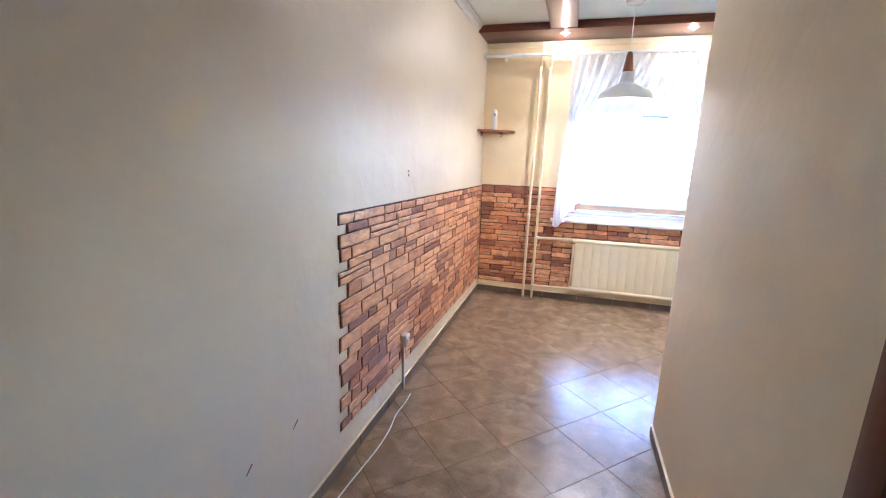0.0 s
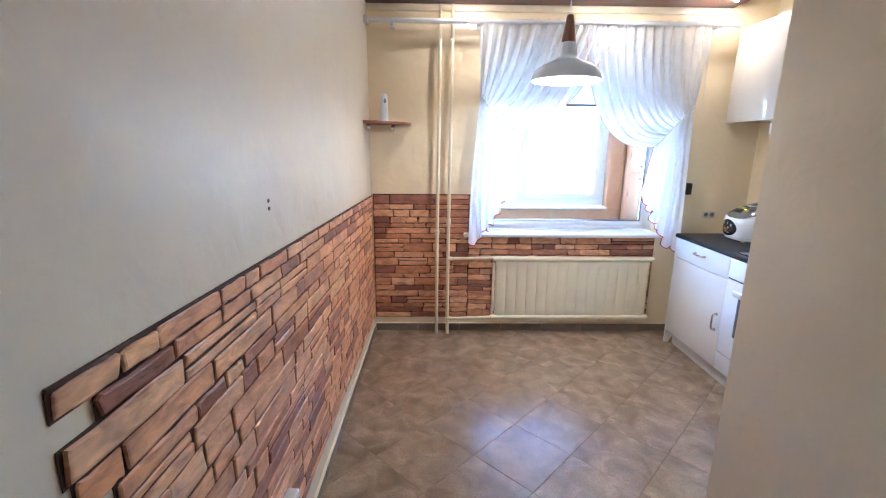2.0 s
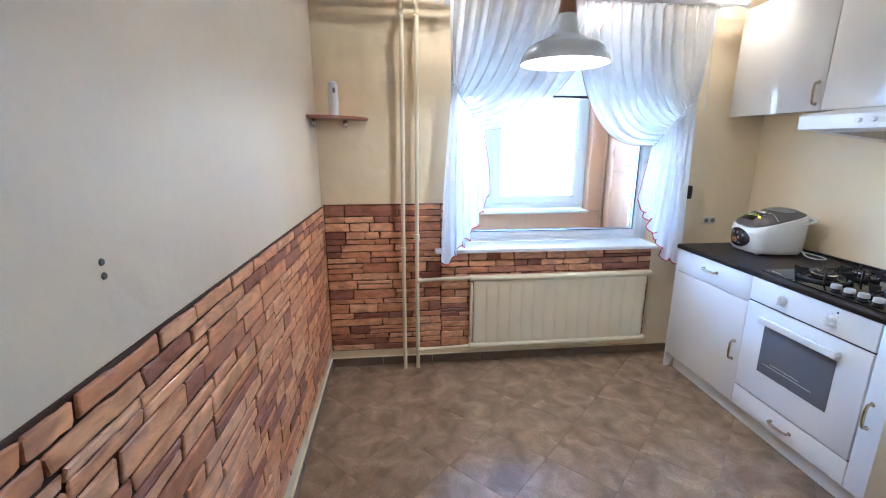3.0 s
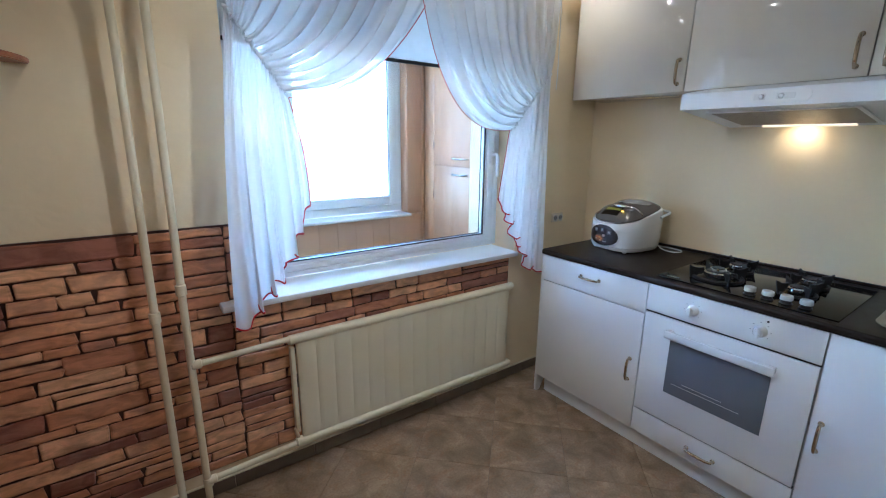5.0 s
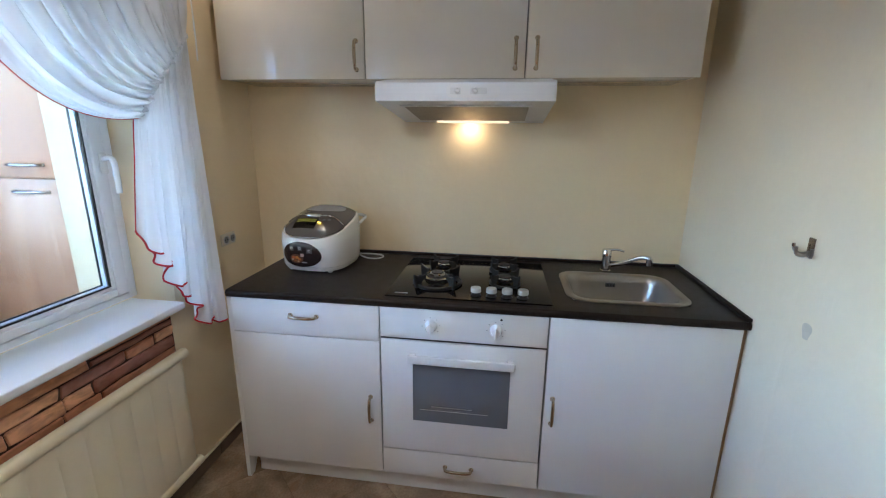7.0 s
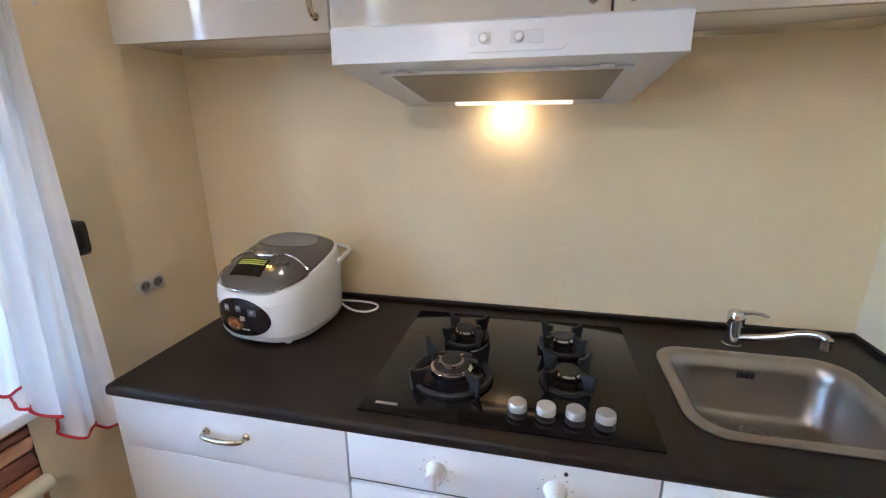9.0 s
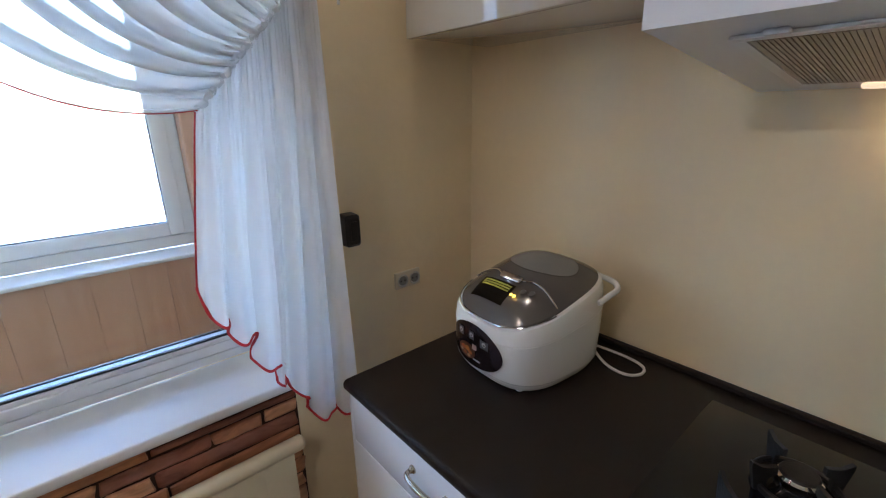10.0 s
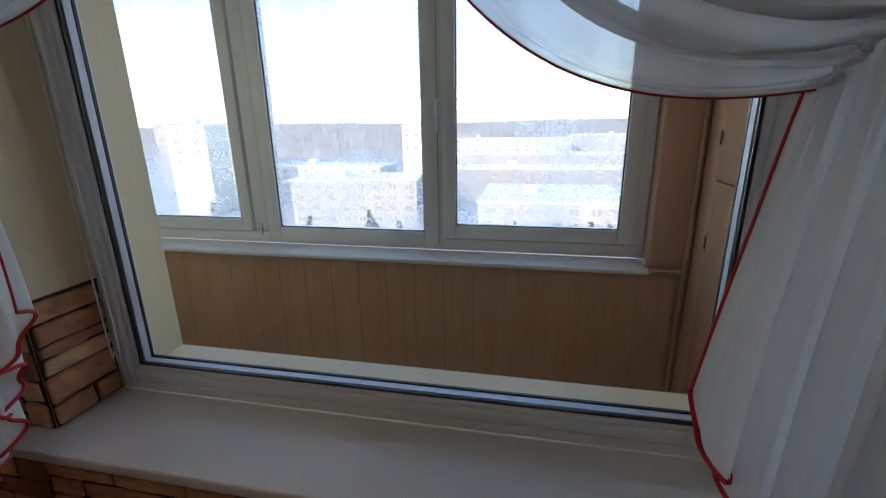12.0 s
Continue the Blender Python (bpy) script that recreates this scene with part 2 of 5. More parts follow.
def sheer(name, color, solid, passed=0.45):
    """Thin voile: part of the light goes straight through, the rest is scattered both ways."""
    m, n, l, b = material(name)
    n.remove(b)
    co, wv = n.new("ShaderNodeTexCoord"), n.new("ShaderNodeTexNoise")
    wv.inputs["Scale"].default_value = 14
    l.new(co.outputs["Object"], wv.inputs["Vector"])
    mr = n.new("ShaderNodeMapRange")
    mr.inputs["To Min"].default_value, mr.inputs["To Max"].default_value = solid - min(0.08, 1 - solid), solid + min(0.08, 1 - solid)
    l.new(wv.outputs["Fac"], mr.inputs["Value"])
    tr, di, tl, m1, m2 = (n.new("ShaderNodeBsdfTransparent"), n.new("ShaderNodeBsdfDiffuse"), n.new("ShaderNodeBsdfTranslucent"),
                          n.new("ShaderNodeMixShader"), n.new("ShaderNodeMixShader"))
    di.inputs[0].default_value = tl.inputs[0].default_value = (*color, 1)
    m1.inputs[0].default_value = passed
    l.new(di.outputs[0], m1.inputs[1])
    l.new(tl.outputs[0], m1.inputs[2])
    l.new(mr.outputs[0], m2.inputs[0])
    l.new(tr.outputs[0], m2.inputs[1])
    l.new(m1.outputs[0], m2.inputs[2])
    l.new(m2.outputs[0], n["Material Output"].inputs[0])
    return m


def glow(name, color, strength):
    m, n, l, b = material(name)
    b.inputs["Base Color"].default_value = (*color, 1)
    b.inputs["Emission Color"].default_value = (*color, 1)
    b.inputs["Emission Strength"].default_value = strength
    return m


# one cream paint in three tones; the differing light is put into the colours
WALL = plaster("cream_paint_passage_light", (0.78, 0.69, 0.525), 0.64, 0.25)
WALL_W = plaster("cream_paint_west_light", (0.75, 0.665, 0.52), 0.40)
WALL_K = plaster("cream_paint_kitchen_light", (0.86, 0.712, 0.465))
CEIL = paint("pale_ceiling_paint", (0.72, 0.76, 0.72), 0.6, vary=0.02)
GROUT = paint("dark_panel_joint", (0.060, 0.028, 0.018), 0.7)
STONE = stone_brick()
TILE = floor_tile()
TILE_JOINT = paint("tile_joint", (0.21, 0.15, 0.10), 0.6)
CREAM = paint("cream_enamel", (0.80, 0.71, 0.50), 0.32, vary=0.05, scale=9, bump=0.1, grain=90)
WHITE = paint("white_lacquer", (0.80, 0.80, 0.79), 0.22, vary=0.02, bump=0.03, rvary=0.04)
GLOSS = paint("glossy_cream_front", (0.74, 0.70, 0.62), 0.06, vary=0.02, bump=0.02, coat=0.3)
PVC = paint("white_plastic", (0.80, 0.81, 0.82), 0.35, vary=0.02, bump=0.03)
SILL = paint("window_board", (0.80, 0.79, 0.77), 0.35, vary=0.04, scale=8, bump=0.05)
WORKTOP = paint("black_brown_laminate", (0.018, 0.0135, 0.012), 0.42, spec=0.22, vary=0.35, scale=30, grain=500, bump=0.12, rvary=0.08)
BLACKGLASS = paint("black_glass", (0.006, 0.006, 0.007), 0.07, vary=0.02, bump=0, spec=0.32)
IRON = paint("black_cast_iron", (0.012, 0.012, 0.013), 0.45, bump=0.4, grain=300)
STEEL = paint("brushed_steel", (0.36, 0.335, 0.315), 0.27, metal=1.0, vary=0.05, bump=0.06, grain=400, rvary=0.06)
CHROME = paint("chrome", (0.72, 0.72, 0.72), 0.08, metal=1.0, vary=0.02, bump=0)
BRASS = paint("polished_brass_chrome", (0.54, 0.46, 0.34), 0.14, metal=1.0, vary=0.05, bump=0)
ALU = paint("satin_aluminium", (0.62, 0.61, 0.60), 0.35, metal=0.9, vary=0.04)
PRINT = paint("grey_print", (0.35, 0.35, 0.36), 0.5)
# lifted grey-blue base: the room's reflection is put into the oven glass colour
OVENGLASS = paint("smoked_glass_reflection_tint", (0.15, 0.165, 0.185), 0.12, vary=0.05, bump=0)
DARK = paint("black_plastic", (0.016, 0.016, 0.017), 0.4)
GREYLID = paint("grey_metallic_plastic", (0.15, 0.14, 0.13), 0.16, metal=0.3, vary=0.04, bump=0.02)
MAHOGANY = wood("mahogany_laminate", (0.085, 0.022, 0.012), (0.17, 0.05, 0.026), 0.3, 0)
DOORWOOD = wood("brown_door_laminate", (0.07, 0.02, 0.012), (0.13, 0.04, 0.022), 0.35, 2)
SHELFWOOD = wood("cherry_shelf", (0.20, 0.065, 0.028), (0.34, 0.13, 0.06), 0.3, 0)
LAMPWOOD = wood("walnut_lamp_neck", (0.16, 0.06, 0.03), (0.28, 0.12, 0.06), 0.4, 2)
CLAD = wood("brown_pvc_cladding", (0.58, 0.325, 0.19), (0.66, 0.39, 0.245), 0.35, 2, 3.0)
PEACH = wood("peach_cabinet_laminate", (0.58, 0.31, 0.17), (0.68, 0.39, 0.22), 0.35, 2, 3.0)
GLASS = glass("window_glass", (0.97, 0.98, 0.98))
GLASS_DUSTY = glass("dusty_balcony_glass", (0.97, 0.98, 0.98), dust=0.13)
VOILE = sheer("white_voile", (0.90, 0.91, 0.92), 0.76)
VOILE_FULL = sheer("white_voile_gathered", (0.91, 0.915, 0.925), 0.975, 0.43)
RED = paint("red_piping", (0.50, 0.012, 0.018), 0.6)
BLIND = sheer("white_blind_cloth", (0.85, 0.87, 0.88), 0.9)


# ---------------------------------------------------------------- mesh helpers
def bx(x0, x1, y0, y1, z0, z1, bev=0.0, seg=2):
    bm = bmesh.new()
    bmesh.ops.create_cube(bm, size=1.0)
    for v in bm.verts:
        v.co = ((x0 + x1) / 2 + v.co.x * (x1 - x0), (y0 + y1) / 2 + v.co.y * (y1 - y0), (z0 + z1) / 2 + v.co.z * (z1 - z0))
    if bev:
        bmesh.ops.bevel(bm, geom=bm.edges[:], offset=bev, segments=seg, affect="EDGES", profile=0.5)
    return bm


def merge(*bms):
    out = bmesh.new()
    for b in bms:
        me = bpy.data.meshes.new("tmp")
        b.to_mesh(me)
        b.free()
        out.from_mesh(me)
        bpy.data.meshes.remove(me)
    return out


def turned(bm, m):
    bmesh.ops.transform(bm, matrix=m, verts=bm.verts[:])
    return bm


def lathe(profile, seg=32):
    """Turns (radius, z) round the z axis."""
    bm = bmesh.new()
    rings = []
    for r, z in profile:
        if r < 1e-5:
            rings.append([bm.verts.new((0, 0, z))])
        else:
            rings.append([bm.verts.new((r * math.cos(2 * math.pi * i / seg), r * math.sin(2 * math.pi * i / seg), z)) for i in range(seg)])
    for a, b in zip(rings, rings[1:]):
        for i in range(seg):
            j = (i + 1) % seg
            if len(a) == 1 and len(b) > 1:
                bm.faces.new((a[0], b[i], b[j]))
            elif len(b) == 1 and len(a) > 1:
                bm.faces.new((a[i], b[0], a[j]))
            elif len(a) > 1:
                bm.faces.new((a[i], b[i], b[j], a[j]))
    bmesh.ops.recalc_face_normals(bm, faces=bm.faces[:])
    return bm


def smooth_path(pts, n):
    """n points on a Catmull-Rom curve through pts."""
    pts = [Vector(p) for p in pts]
    ext = [pts[0] * 2 - pts[1]] + pts + [pts[-1] * 2 - pts[-2]]
    out = []
    for k in range(n):
        f = k / (n - 1) * (len(pts) - 1)
        i = min(int(f), len(pts) - 2)
        t = f - i
        a, b, c, d = ext[i:i + 4]
        out.append(0.5 * (2 * b + (c - a) * t + (2 * a - 5 * b + 4 * c - d) * t * t + (3 * b - a - 3 * c + d) * t ** 3))
    return out


def tube(pts, r, seg=10):
    """A round bar along pts; r is one radius or one for each point."""
    pts = [Vector(p) for p in pts]
    bm = bmesh.new()
    rings, up = [], None
    for i, p in enumerate(pts):
        t = (pts[min(i + 1, len(pts) - 1)] - pts[max(i - 1, 0)]).normalized()
        if up is None:
            up = t.orthogonal().normalized()
        up = (up - t * up.dot(t)).normalized()
        side = t.cross(up)
        rad = r[i] if isinstance(r, (list, tuple)) else r
        rings.append([bm.verts.new(p + rad * (math.cos(2 * math.pi * k / seg) * up + math.sin(2 * math.pi * k / seg) * side)) for k in range(seg)])
    for a, b in zip(rings, rings[1:]):
        for k in range(seg):
            bm.faces.new((a[k], a[(k + 1) % seg], b[(k + 1) % seg], b[k]))
    bm.faces.new(rings[0][::-1])
    bm.faces.new(rings[-1])
    bmesh.ops.recalc_face_normals(bm, faces=bm.faces[:])
    return bm


def loft(rings, cap=True, foot=True):
    """Skins closed rings of points."""
    bm = bmesh.new()
    vs = [[bm.verts.new(p) for p in ring] for ring in rings]
    n = len(vs[0])
    for a, b in zip(vs, vs[1:]):
        for i in range(n):
            bm.faces.new((a[i], a[(i + 1) % n], b[(i + 1) % n], b[i]))
    if cap:
        if foot:
            bm.faces.new(vs[0][::-1])
        bm.faces.new(vs[-1])
    bmesh.ops.recalc_face_normals(bm, faces=bm.faces[:])
    return bm


def prism(poly, z0, z1):
    return loft([[(x, y, z0) for x, y in poly], [(x, y, z1) for x, y in poly]])


def grid(f, nu, nv):
    bm = bmesh.new()
    vs = [[bm.verts.new(f(i / nu, j / nv)) for j in range(nv + 1)] for i in range(nu + 1)]
    for i in range(nu):
        for j in range(nv):
            bm.faces.new((vs[i][j], vs[i + 1][j], vs[i + 1][j + 1], vs[i][j + 1]))
    return bm


def rounded(hx, hy, r, seg=6):
    """Outline of a rounded rectangle."""
    out = []
    for cx, cy, a0 in ((hx - r, hy - r, 0), (-hx + r, hy - r, 90), (-hx + r, -hy + r, 180), (hx - r, -hy + r, 270)):
        for k in range(seg + 1):
            a = radians(a0 + 90 * k / seg)
            out.append((cx + r * math.cos(a), cy + r * math.sin(a)))
    return out


def meshed(name, bm, mat, smooth=None):
    me = bpy.data.meshes.new(name)
    bm.to_mesh(me)
    bm.free()
    me.materials.append(mat)
    if smooth:
        size = [p.area for p in me.polygons]
        flat = max(size) > 0.1 * sum(size)          # broad flat faces stay flat right up to their bevels
        me.shade_smooth()
        me.set_sharp_from_angle(angle=radians(min(smooth, 24) if flat else smooth))
    return me


def part(name, bm, mat, parent, label="", smooth=40):
    ob = new(name, meshed(name, bm, mat, smooth))
    ob.parent = parent
    return tagged(ob, label)


def thing(name, label, category, x=0, y=0, z=0, rz=0, group="", kind=""):
    ob = new(name)
    ob.empty_display_size = 0.05
    ob.matrix_world = pose(x, y, z, 0, 0, rz)
    return tagged(ob, label, category, group, kind)


def solid(name, bm, mat, label, category, group="", kind="", smooth=40, at=None):
    ob = new(name, meshed(name, bm, mat, smooth))
    if at is not None:
        ob.matrix_world = at
    return tagged(ob, label, category, group, kind)

# ---------------------------------------------------------------- the room's shell
XL, XR, YW, YH, XB, ZC = -0.727, 2.075, 4.23, 2.235, 0.630, 2.40   # left wall, right wall, window wall, partition, its corner, ceiling
RL, RR, ZS, ZT = 0.055, 1.455, 0.765, 2.13                          # window opening
RO = -0.004                                                        # outer edge of the recess
YF, YO = 4.385, 4.64                                               # face of the window frame, outer face of the wall
BX0, BX1, BY = -1.75, 1.66, 5.48                                   # balcony

def wall(name, label, *boxes, mat=WALL):
    return solid(name, merge(*[bx(*b) for b in boxes]), mat, label, "wall", kind="structure", smooth=None)


wall("wall_west", "cream painted plaster wall with trowel marks", (XL - 0.15, XL, -1.3, YW, -0.02, ZC + 0.1), mat=WALL_W)
wall("wall_north", "cream painted outer wall round the kitchen window", (BX0 - 0.1, RL, YW, YF + 0.07, -0.02, ZC + 0.1), (BX0 - 0.1, RO, YF + 0.07, YO, -0.02, ZC + 0.1), (RR, BX1 + 0.65, YW, YO, -0.02, ZC + 0.1),
     (RL, RR, YW, YF + 0.07, -0.02, ZS), (RO, RR, YF + 0.07, YO, -0.02, ZS), (RL, RR, YW, YF + 0.07, ZT, ZC + 0.1), (RO, RR, YF + 0.07, YO, ZT, ZC + 0.1), mat=WALL_K)
wall("wall_east", "cream painted wall behind the worktop", (XR, XR + 0.15, YH - 0.2, YW, -0.02, ZC + 0.1), mat=WALL_K)
YC = 2.198          # corner of the partition
solid("wall_south", prism([(XB, -1.3), (XR, -1.3), (XR, YH), (1.30, YH), (XB, YC)], -0.02, ZC + 0.1), WALL, "cream painted partition beside the passage, scuffed", "wall", kind="structure", smooth=None)
wall("wall_passage_end", "plain cream wall closing the passage", (XL, XB, -1.4, -1.3, -0.02, ZC + 0.1))
solid("ceiling", bx(XL - 0.15, XR + 0.15, -1.4, YO, ZC, ZC + 0.1), CEIL, "pale painted ceiling", "ceiling", kind="structure", smooth=None)
solid("floor", bx(XL - 0.15, XR + 0.15, -1.4, YW, -0.12, -0.004), TILE_JOINT, "tile joint bed of the kitchen floor", "floor", kind="structure", smooth=None)


# crown moulding on the passage wall
def cornice():
    sec = [(0, 0), (0.012, 0), (0.016, 0.010), (0.028, 0.018), (0.036, 0.034), (0.050, 0.040), (0.050, 0.052), (0, 0.052)]
    return loft([[(XL + a, y, ZC - 0.052 + b) for a, b in sec] for y in (-1.3, 3.80)])


solid("trim", cornice(), WHITE, "white moulded cornice along the ceiling", "cornice", kind="structure", smooth=25)

# mahogany soffits
soff = thing("ceiling_soffit", "mahogany laminate soffit boards under the ceiling with downlights", "soffit", 0, 0, 0)
part("board", bx(XL + 0.002, XR - 0.32, 3.83, YW - 0.002, 2.345, ZC, 0.003), MAHOGANY, soff, "long board above the curtain rail")
part("board", bx(-0.145, 0.060, 2.10, 3.828, 2.348, ZC, 0.003), wood("mahogany_cross_grain", (0.085, 0.022, 0.012), (0.17, 0.05, 0.026), 0.3, 1), soff, "cross board")
part("edge_strip", bx(XL + 0.002, -0.147, 3.822, 3.829, 2.338, 2.392, 0.002), MAHOGANY, soff)
part("edge_strip", bx(0.062, XR - 0.32, 3.822, 3.829, 2.338, 2.392, 0.002), MAHOGANY, soff)
solid("trim", bx(XL + 0.002, 1.74, YW - 0.024, YW - 0.002, 2.300, 2.343, 0.004), CREAM, "cream strip under the soffit board", "trim", kind="structure")


def downlight(x, y, z):
    t = thing("downlight", "lit recessed downlight with a chrome ring in the soffit", "downlight", x, y, z, group="downlights in the soffit")
    part("ring", lathe([(0.030, -0.001), (0.040, -0.001), (0.041, -0.005), (0.036, -0.008), (0.029, -0.003), (0.030, -0.001)], 24), CHROME, t)
    part("bulb", lathe([(0.0075, -0.003), (0.02, -0.0035), (0.028, -0.002), (0.028, 0.0), (0.0075, 0.0)], 20), glow("downlight_bulb", (1.0, 0.86, 0.62), 3.0), t, "glowing bulb")
    part("bulb_core", lathe([(0, -0.024), (0.006, -0.022), (0.0085, -0.015), (0.007, -0.002), (0.007, 0.0), (0, 0.0)], 14), glow("downlight_core", (1.0, 0.88, 0.70), 24.0), t, "bright bulb core")
    lamp("downlight_lamp", "SPOT", look((x, y, z - 0.046), (x, y, 0)), SPOT_W, (1.0, 0.82, 0.60), 0.02)


for x, y in ((-0.035, 3.957), (0.898, 3.957), (1.64, 4.02)):
    downlight(x, y, 2.345)
downlight(-0.035, 2.62, 2.348)


# ---------------------------------------------------------------- kitchen window
win = thing("window_1", "white plastic kitchen window with a fixed pane and a handle", "window", RL, YF, ZS, kind="structure")
W, H = RR - RL, ZT - ZS
FB, FL, FRR, FT = 0.052, 0.046, 0.080, 0.07   # sash rails seen inside
part("window_frame", merge(bx(0.001, 0.024, 0.002, 0.07, 0.026, H, 0.002), bx(W - 0.032, W - 0.001, 0.002, 0.07, 0.026, H, 0.002),
                           bx(0.024, W - 0.032, 0.002, 0.07, 0.026, 0.049, 0.002), bx(0.024, W - 0.032, 0.002, 0.07, H - 0.03, H - 0.001, 0.002)), PVC, win, "fixed outer frame")
part("sash", merge(bx(0.0255, FL, -0.001, 0.068, 0.0505, H - 0.0315, 0.005), bx(W - FRR, W - 0.0335, -0.001, 0.068, 0.0505, H - 0.0315, 0.005),
                   bx(FL, W - FRR, -0.001, 0.068, 0.0505, 0.026 + FB, 0.005), bx(FL, W - FRR, -0.001, 0.068, H - FT, H - 0.0315, 0.005)), PVC, win, "sash with rounded rails")
gz0 = 0.026 + FB
part("glazing_bead", merge(bx(FL - 0.001, FL + 0.014, 0.006, 0.03, gz0, H - FT, 0.003), bx(W - FRR - 0.014, W - FRR + 0.001, 0.006, 0.03, gz0, H - FT, 0.003),
                           bx(FL + 0.014, W - FRR - 0.014, 0.006, 0.03, gz0 - 0.001, gz0 + 0.012, 0.003)), PVC, win)
x0_, x1_ = FL + 0.014, W - FRR - 0.014
part("seal", merge(bx(x0_, x1_, 0.008, 0.0145, gz0 + 0.012, gz0 + 0.0175), bx(x0_, x0_ + 0.005, 0.008, 0.0145, gz0 + 0.0176, H - FT), bx(x1_ - 0.005, x1_, 0.008, 0.0145, gz0 + 0.0176, H - FT)), DARK, win, "black rubber seal", smooth=None)
part("spacer", merge(bx(x0_, x1_, 0.0185, 0.0355, gz0 + 0.008, gz0 + 0.017), bx(x0_, x0_ + 0.006, 0.0185, 0.0355, gz0 + 0.0171, H - FT), bx(x1_ - 0.006, x1_, 0.0185, 0.0355, gz0 + 0.0171, H - FT)), paint("matt_spacer", (0.62, 0.66, 0.72), 0.55, metal=0.6), win, "bright glazing spacer", smooth=None)
part("outer_seal", merge(bx(x0_, x1_, 0.0385, 0.045, gz0 + 0.012, gz0 + 0.0195), bx(x0_, x0_ + 0.006, 0.0385, 0.045, gz0 + 0.0196, H - FT), bx(x1_ - 0.006, x1_, 0.0385, 0.045, gz0 + 0.0196, H - FT)), DARK, win, "black rubber seal", smooth=None)
for y in (0.016, 0.036):
    p = part("pane", bx(FL + 0.01, W - FRR - 0.01, y, y + 0.002, gz0 + 0.005, H - FT + 0.005), GLASS, win, smooth=None)
    p.visible_shadow = False
hd = part("window_handle", merge(bx(W - 0.066, W - 0.040, -0.012, -0.003, 0.485, 0.555, 0.004), tube(smooth_path([(W - 0.053, -0.008, 0.535), (W - 0.053, -0.042, 0.537), (W - 0.052, -0.050, 0.50), (W - 0.050, -0.048, 0.42)], 14), 0.0095, 10)), WHITE, win)
solid("window_sill", bx(RL - 0.097, RR - 0.03, YW - 0.065, YF + 0.001, ZS + 0.0005, ZS + 0.026, 0.006, 3), SILL, "white laminated window board with a rounded front edge", "window sill", kind="structure")
bl = thing("roller_blind", "white roller blind rolled halfway down inside the window recess", "roller blind", RL, YF - 0.02, ZT)
part("blind_cloth", bx(FL - 0.02, W - FRR + 0.02, 0.008, 0.010, -0.40, -0.03), BLIND, bl, smooth=None)
part("bottom_rail", bx(FL - 0.02, W - FRR + 0.02, 0.003, 0.015, -0.415, -0.40, 0.003), DARK, bl, "dark bottom bar")
part("roller", turned(lathe([(0, 0), (0.016, 0), (0.016, W - 0.1), (0, W - 0.1)], 16), pose(0.05, 0.006, -0.022, 0, 90, 0)), PVC, bl)
part("bead_chain", tube(smooth_path([(0.03, -0.006, -0.04), (0.032, -0.008, -0.6), (0.03, -0.010, -1.18), (0.042, -0.012, -1.22), (0.056, -0.010, -1.19), (0.05, -0.008, -0.6), (0.05, -0.006, -0.04)], 50), 0.0018, 6), PVC, bl)

# ---------------------------------------------------------------- heating
def radiator():
    x0, x1, zb, zt = 0.175, 1.402, 0.118, 0.615
    r = thing("radiator", "cream enamelled panel radiator below the window", "radiator", 0, YW, 0)
    n = 15
    def flute(u, v):
        x = x0 + 0.03 + u * (x1 - x0 - 0.06)
        z = zb + 0.02 + v * (zt - zb - 0.04)
        ease = min(1, v * 12, (1 - v) * 12)
        return (x, -0.060 - 0.0050 * ease * abs(math.sin(u * n * math.pi)) ** 0.4, z)
    part("front_panel", merge(grid(flute, n * 8, 14), bx(x0 + 0.03, x1 - 0.03, -0.060, -0.045, zb + 0.02, zt - 0.02, 0.002)), CREAM, r, smooth=60)
    part("back_panel", bx(x0 + 0.04, x1 - 0.04, -0.028, -0.018, zb + 0.025, zt - 0.03, 0.003), CREAM, r)
    for z, l in ((zt - 0.016, "header_pipe"), (zb + 0.016, "header_pipe")):
        part(l, tube([(x0, -0.053, z), (x0 + 0.006, -0.053, z), (x1 - 0.006, -0.053, z), (x1, -0.053, z)], [0.014, 0.020, 0.020, 0.014], 14), CREAM, r)
    part("side_bracket", merge(bx(x0 + 0.006, x0 + 0.024, -0.058, -0.03, zb + 0.06, zt - 0.05, 0.004), tube([(x0 + 0.015, -0.05, zb + 0.02), (x0 + 0.004, -0.05, zb + 0.08)], 0.008)), CREAM, r)
    for x in (x0 + 0.25, x1 - 0.25):
        part("wall_hook", bx(x, x + 0.03, -0.05, -0.009, zb + 0.1, zt - 0.1, 0.003), CREAM, r)


radiator()


def riser(x, z_top, joints):
    p = thing("heating_pipe", "cream painted heating riser standing free of the wall", "pipe", x, YW - 0.068, 0, group="heating risers")
    part("pipe", tube(smooth_path([(0, 0, -0.003), (0, 0, 0.3), (0.003, 0.002, 0.9), (0.010, 0.004, 1.5), (0.014, 0.004, z_top - 0.06), (0.014, 0.014, z_top - 0.015), (0.015, 0.044, z_top + 0.012), (0.016, 0.050, z_top + 0.06), (0.016, 0.052, 2.344)], 60), 0.0125, 12), CREAM, p)
    for z in joints:
        part("coupling", turned(lathe([(0.012, 0), (0.0165, 0.003), (0.0165, 0.037), (0.012, 0.04)], 14), pose(0.002, 0.001, z)), CREAM, p)
    return p


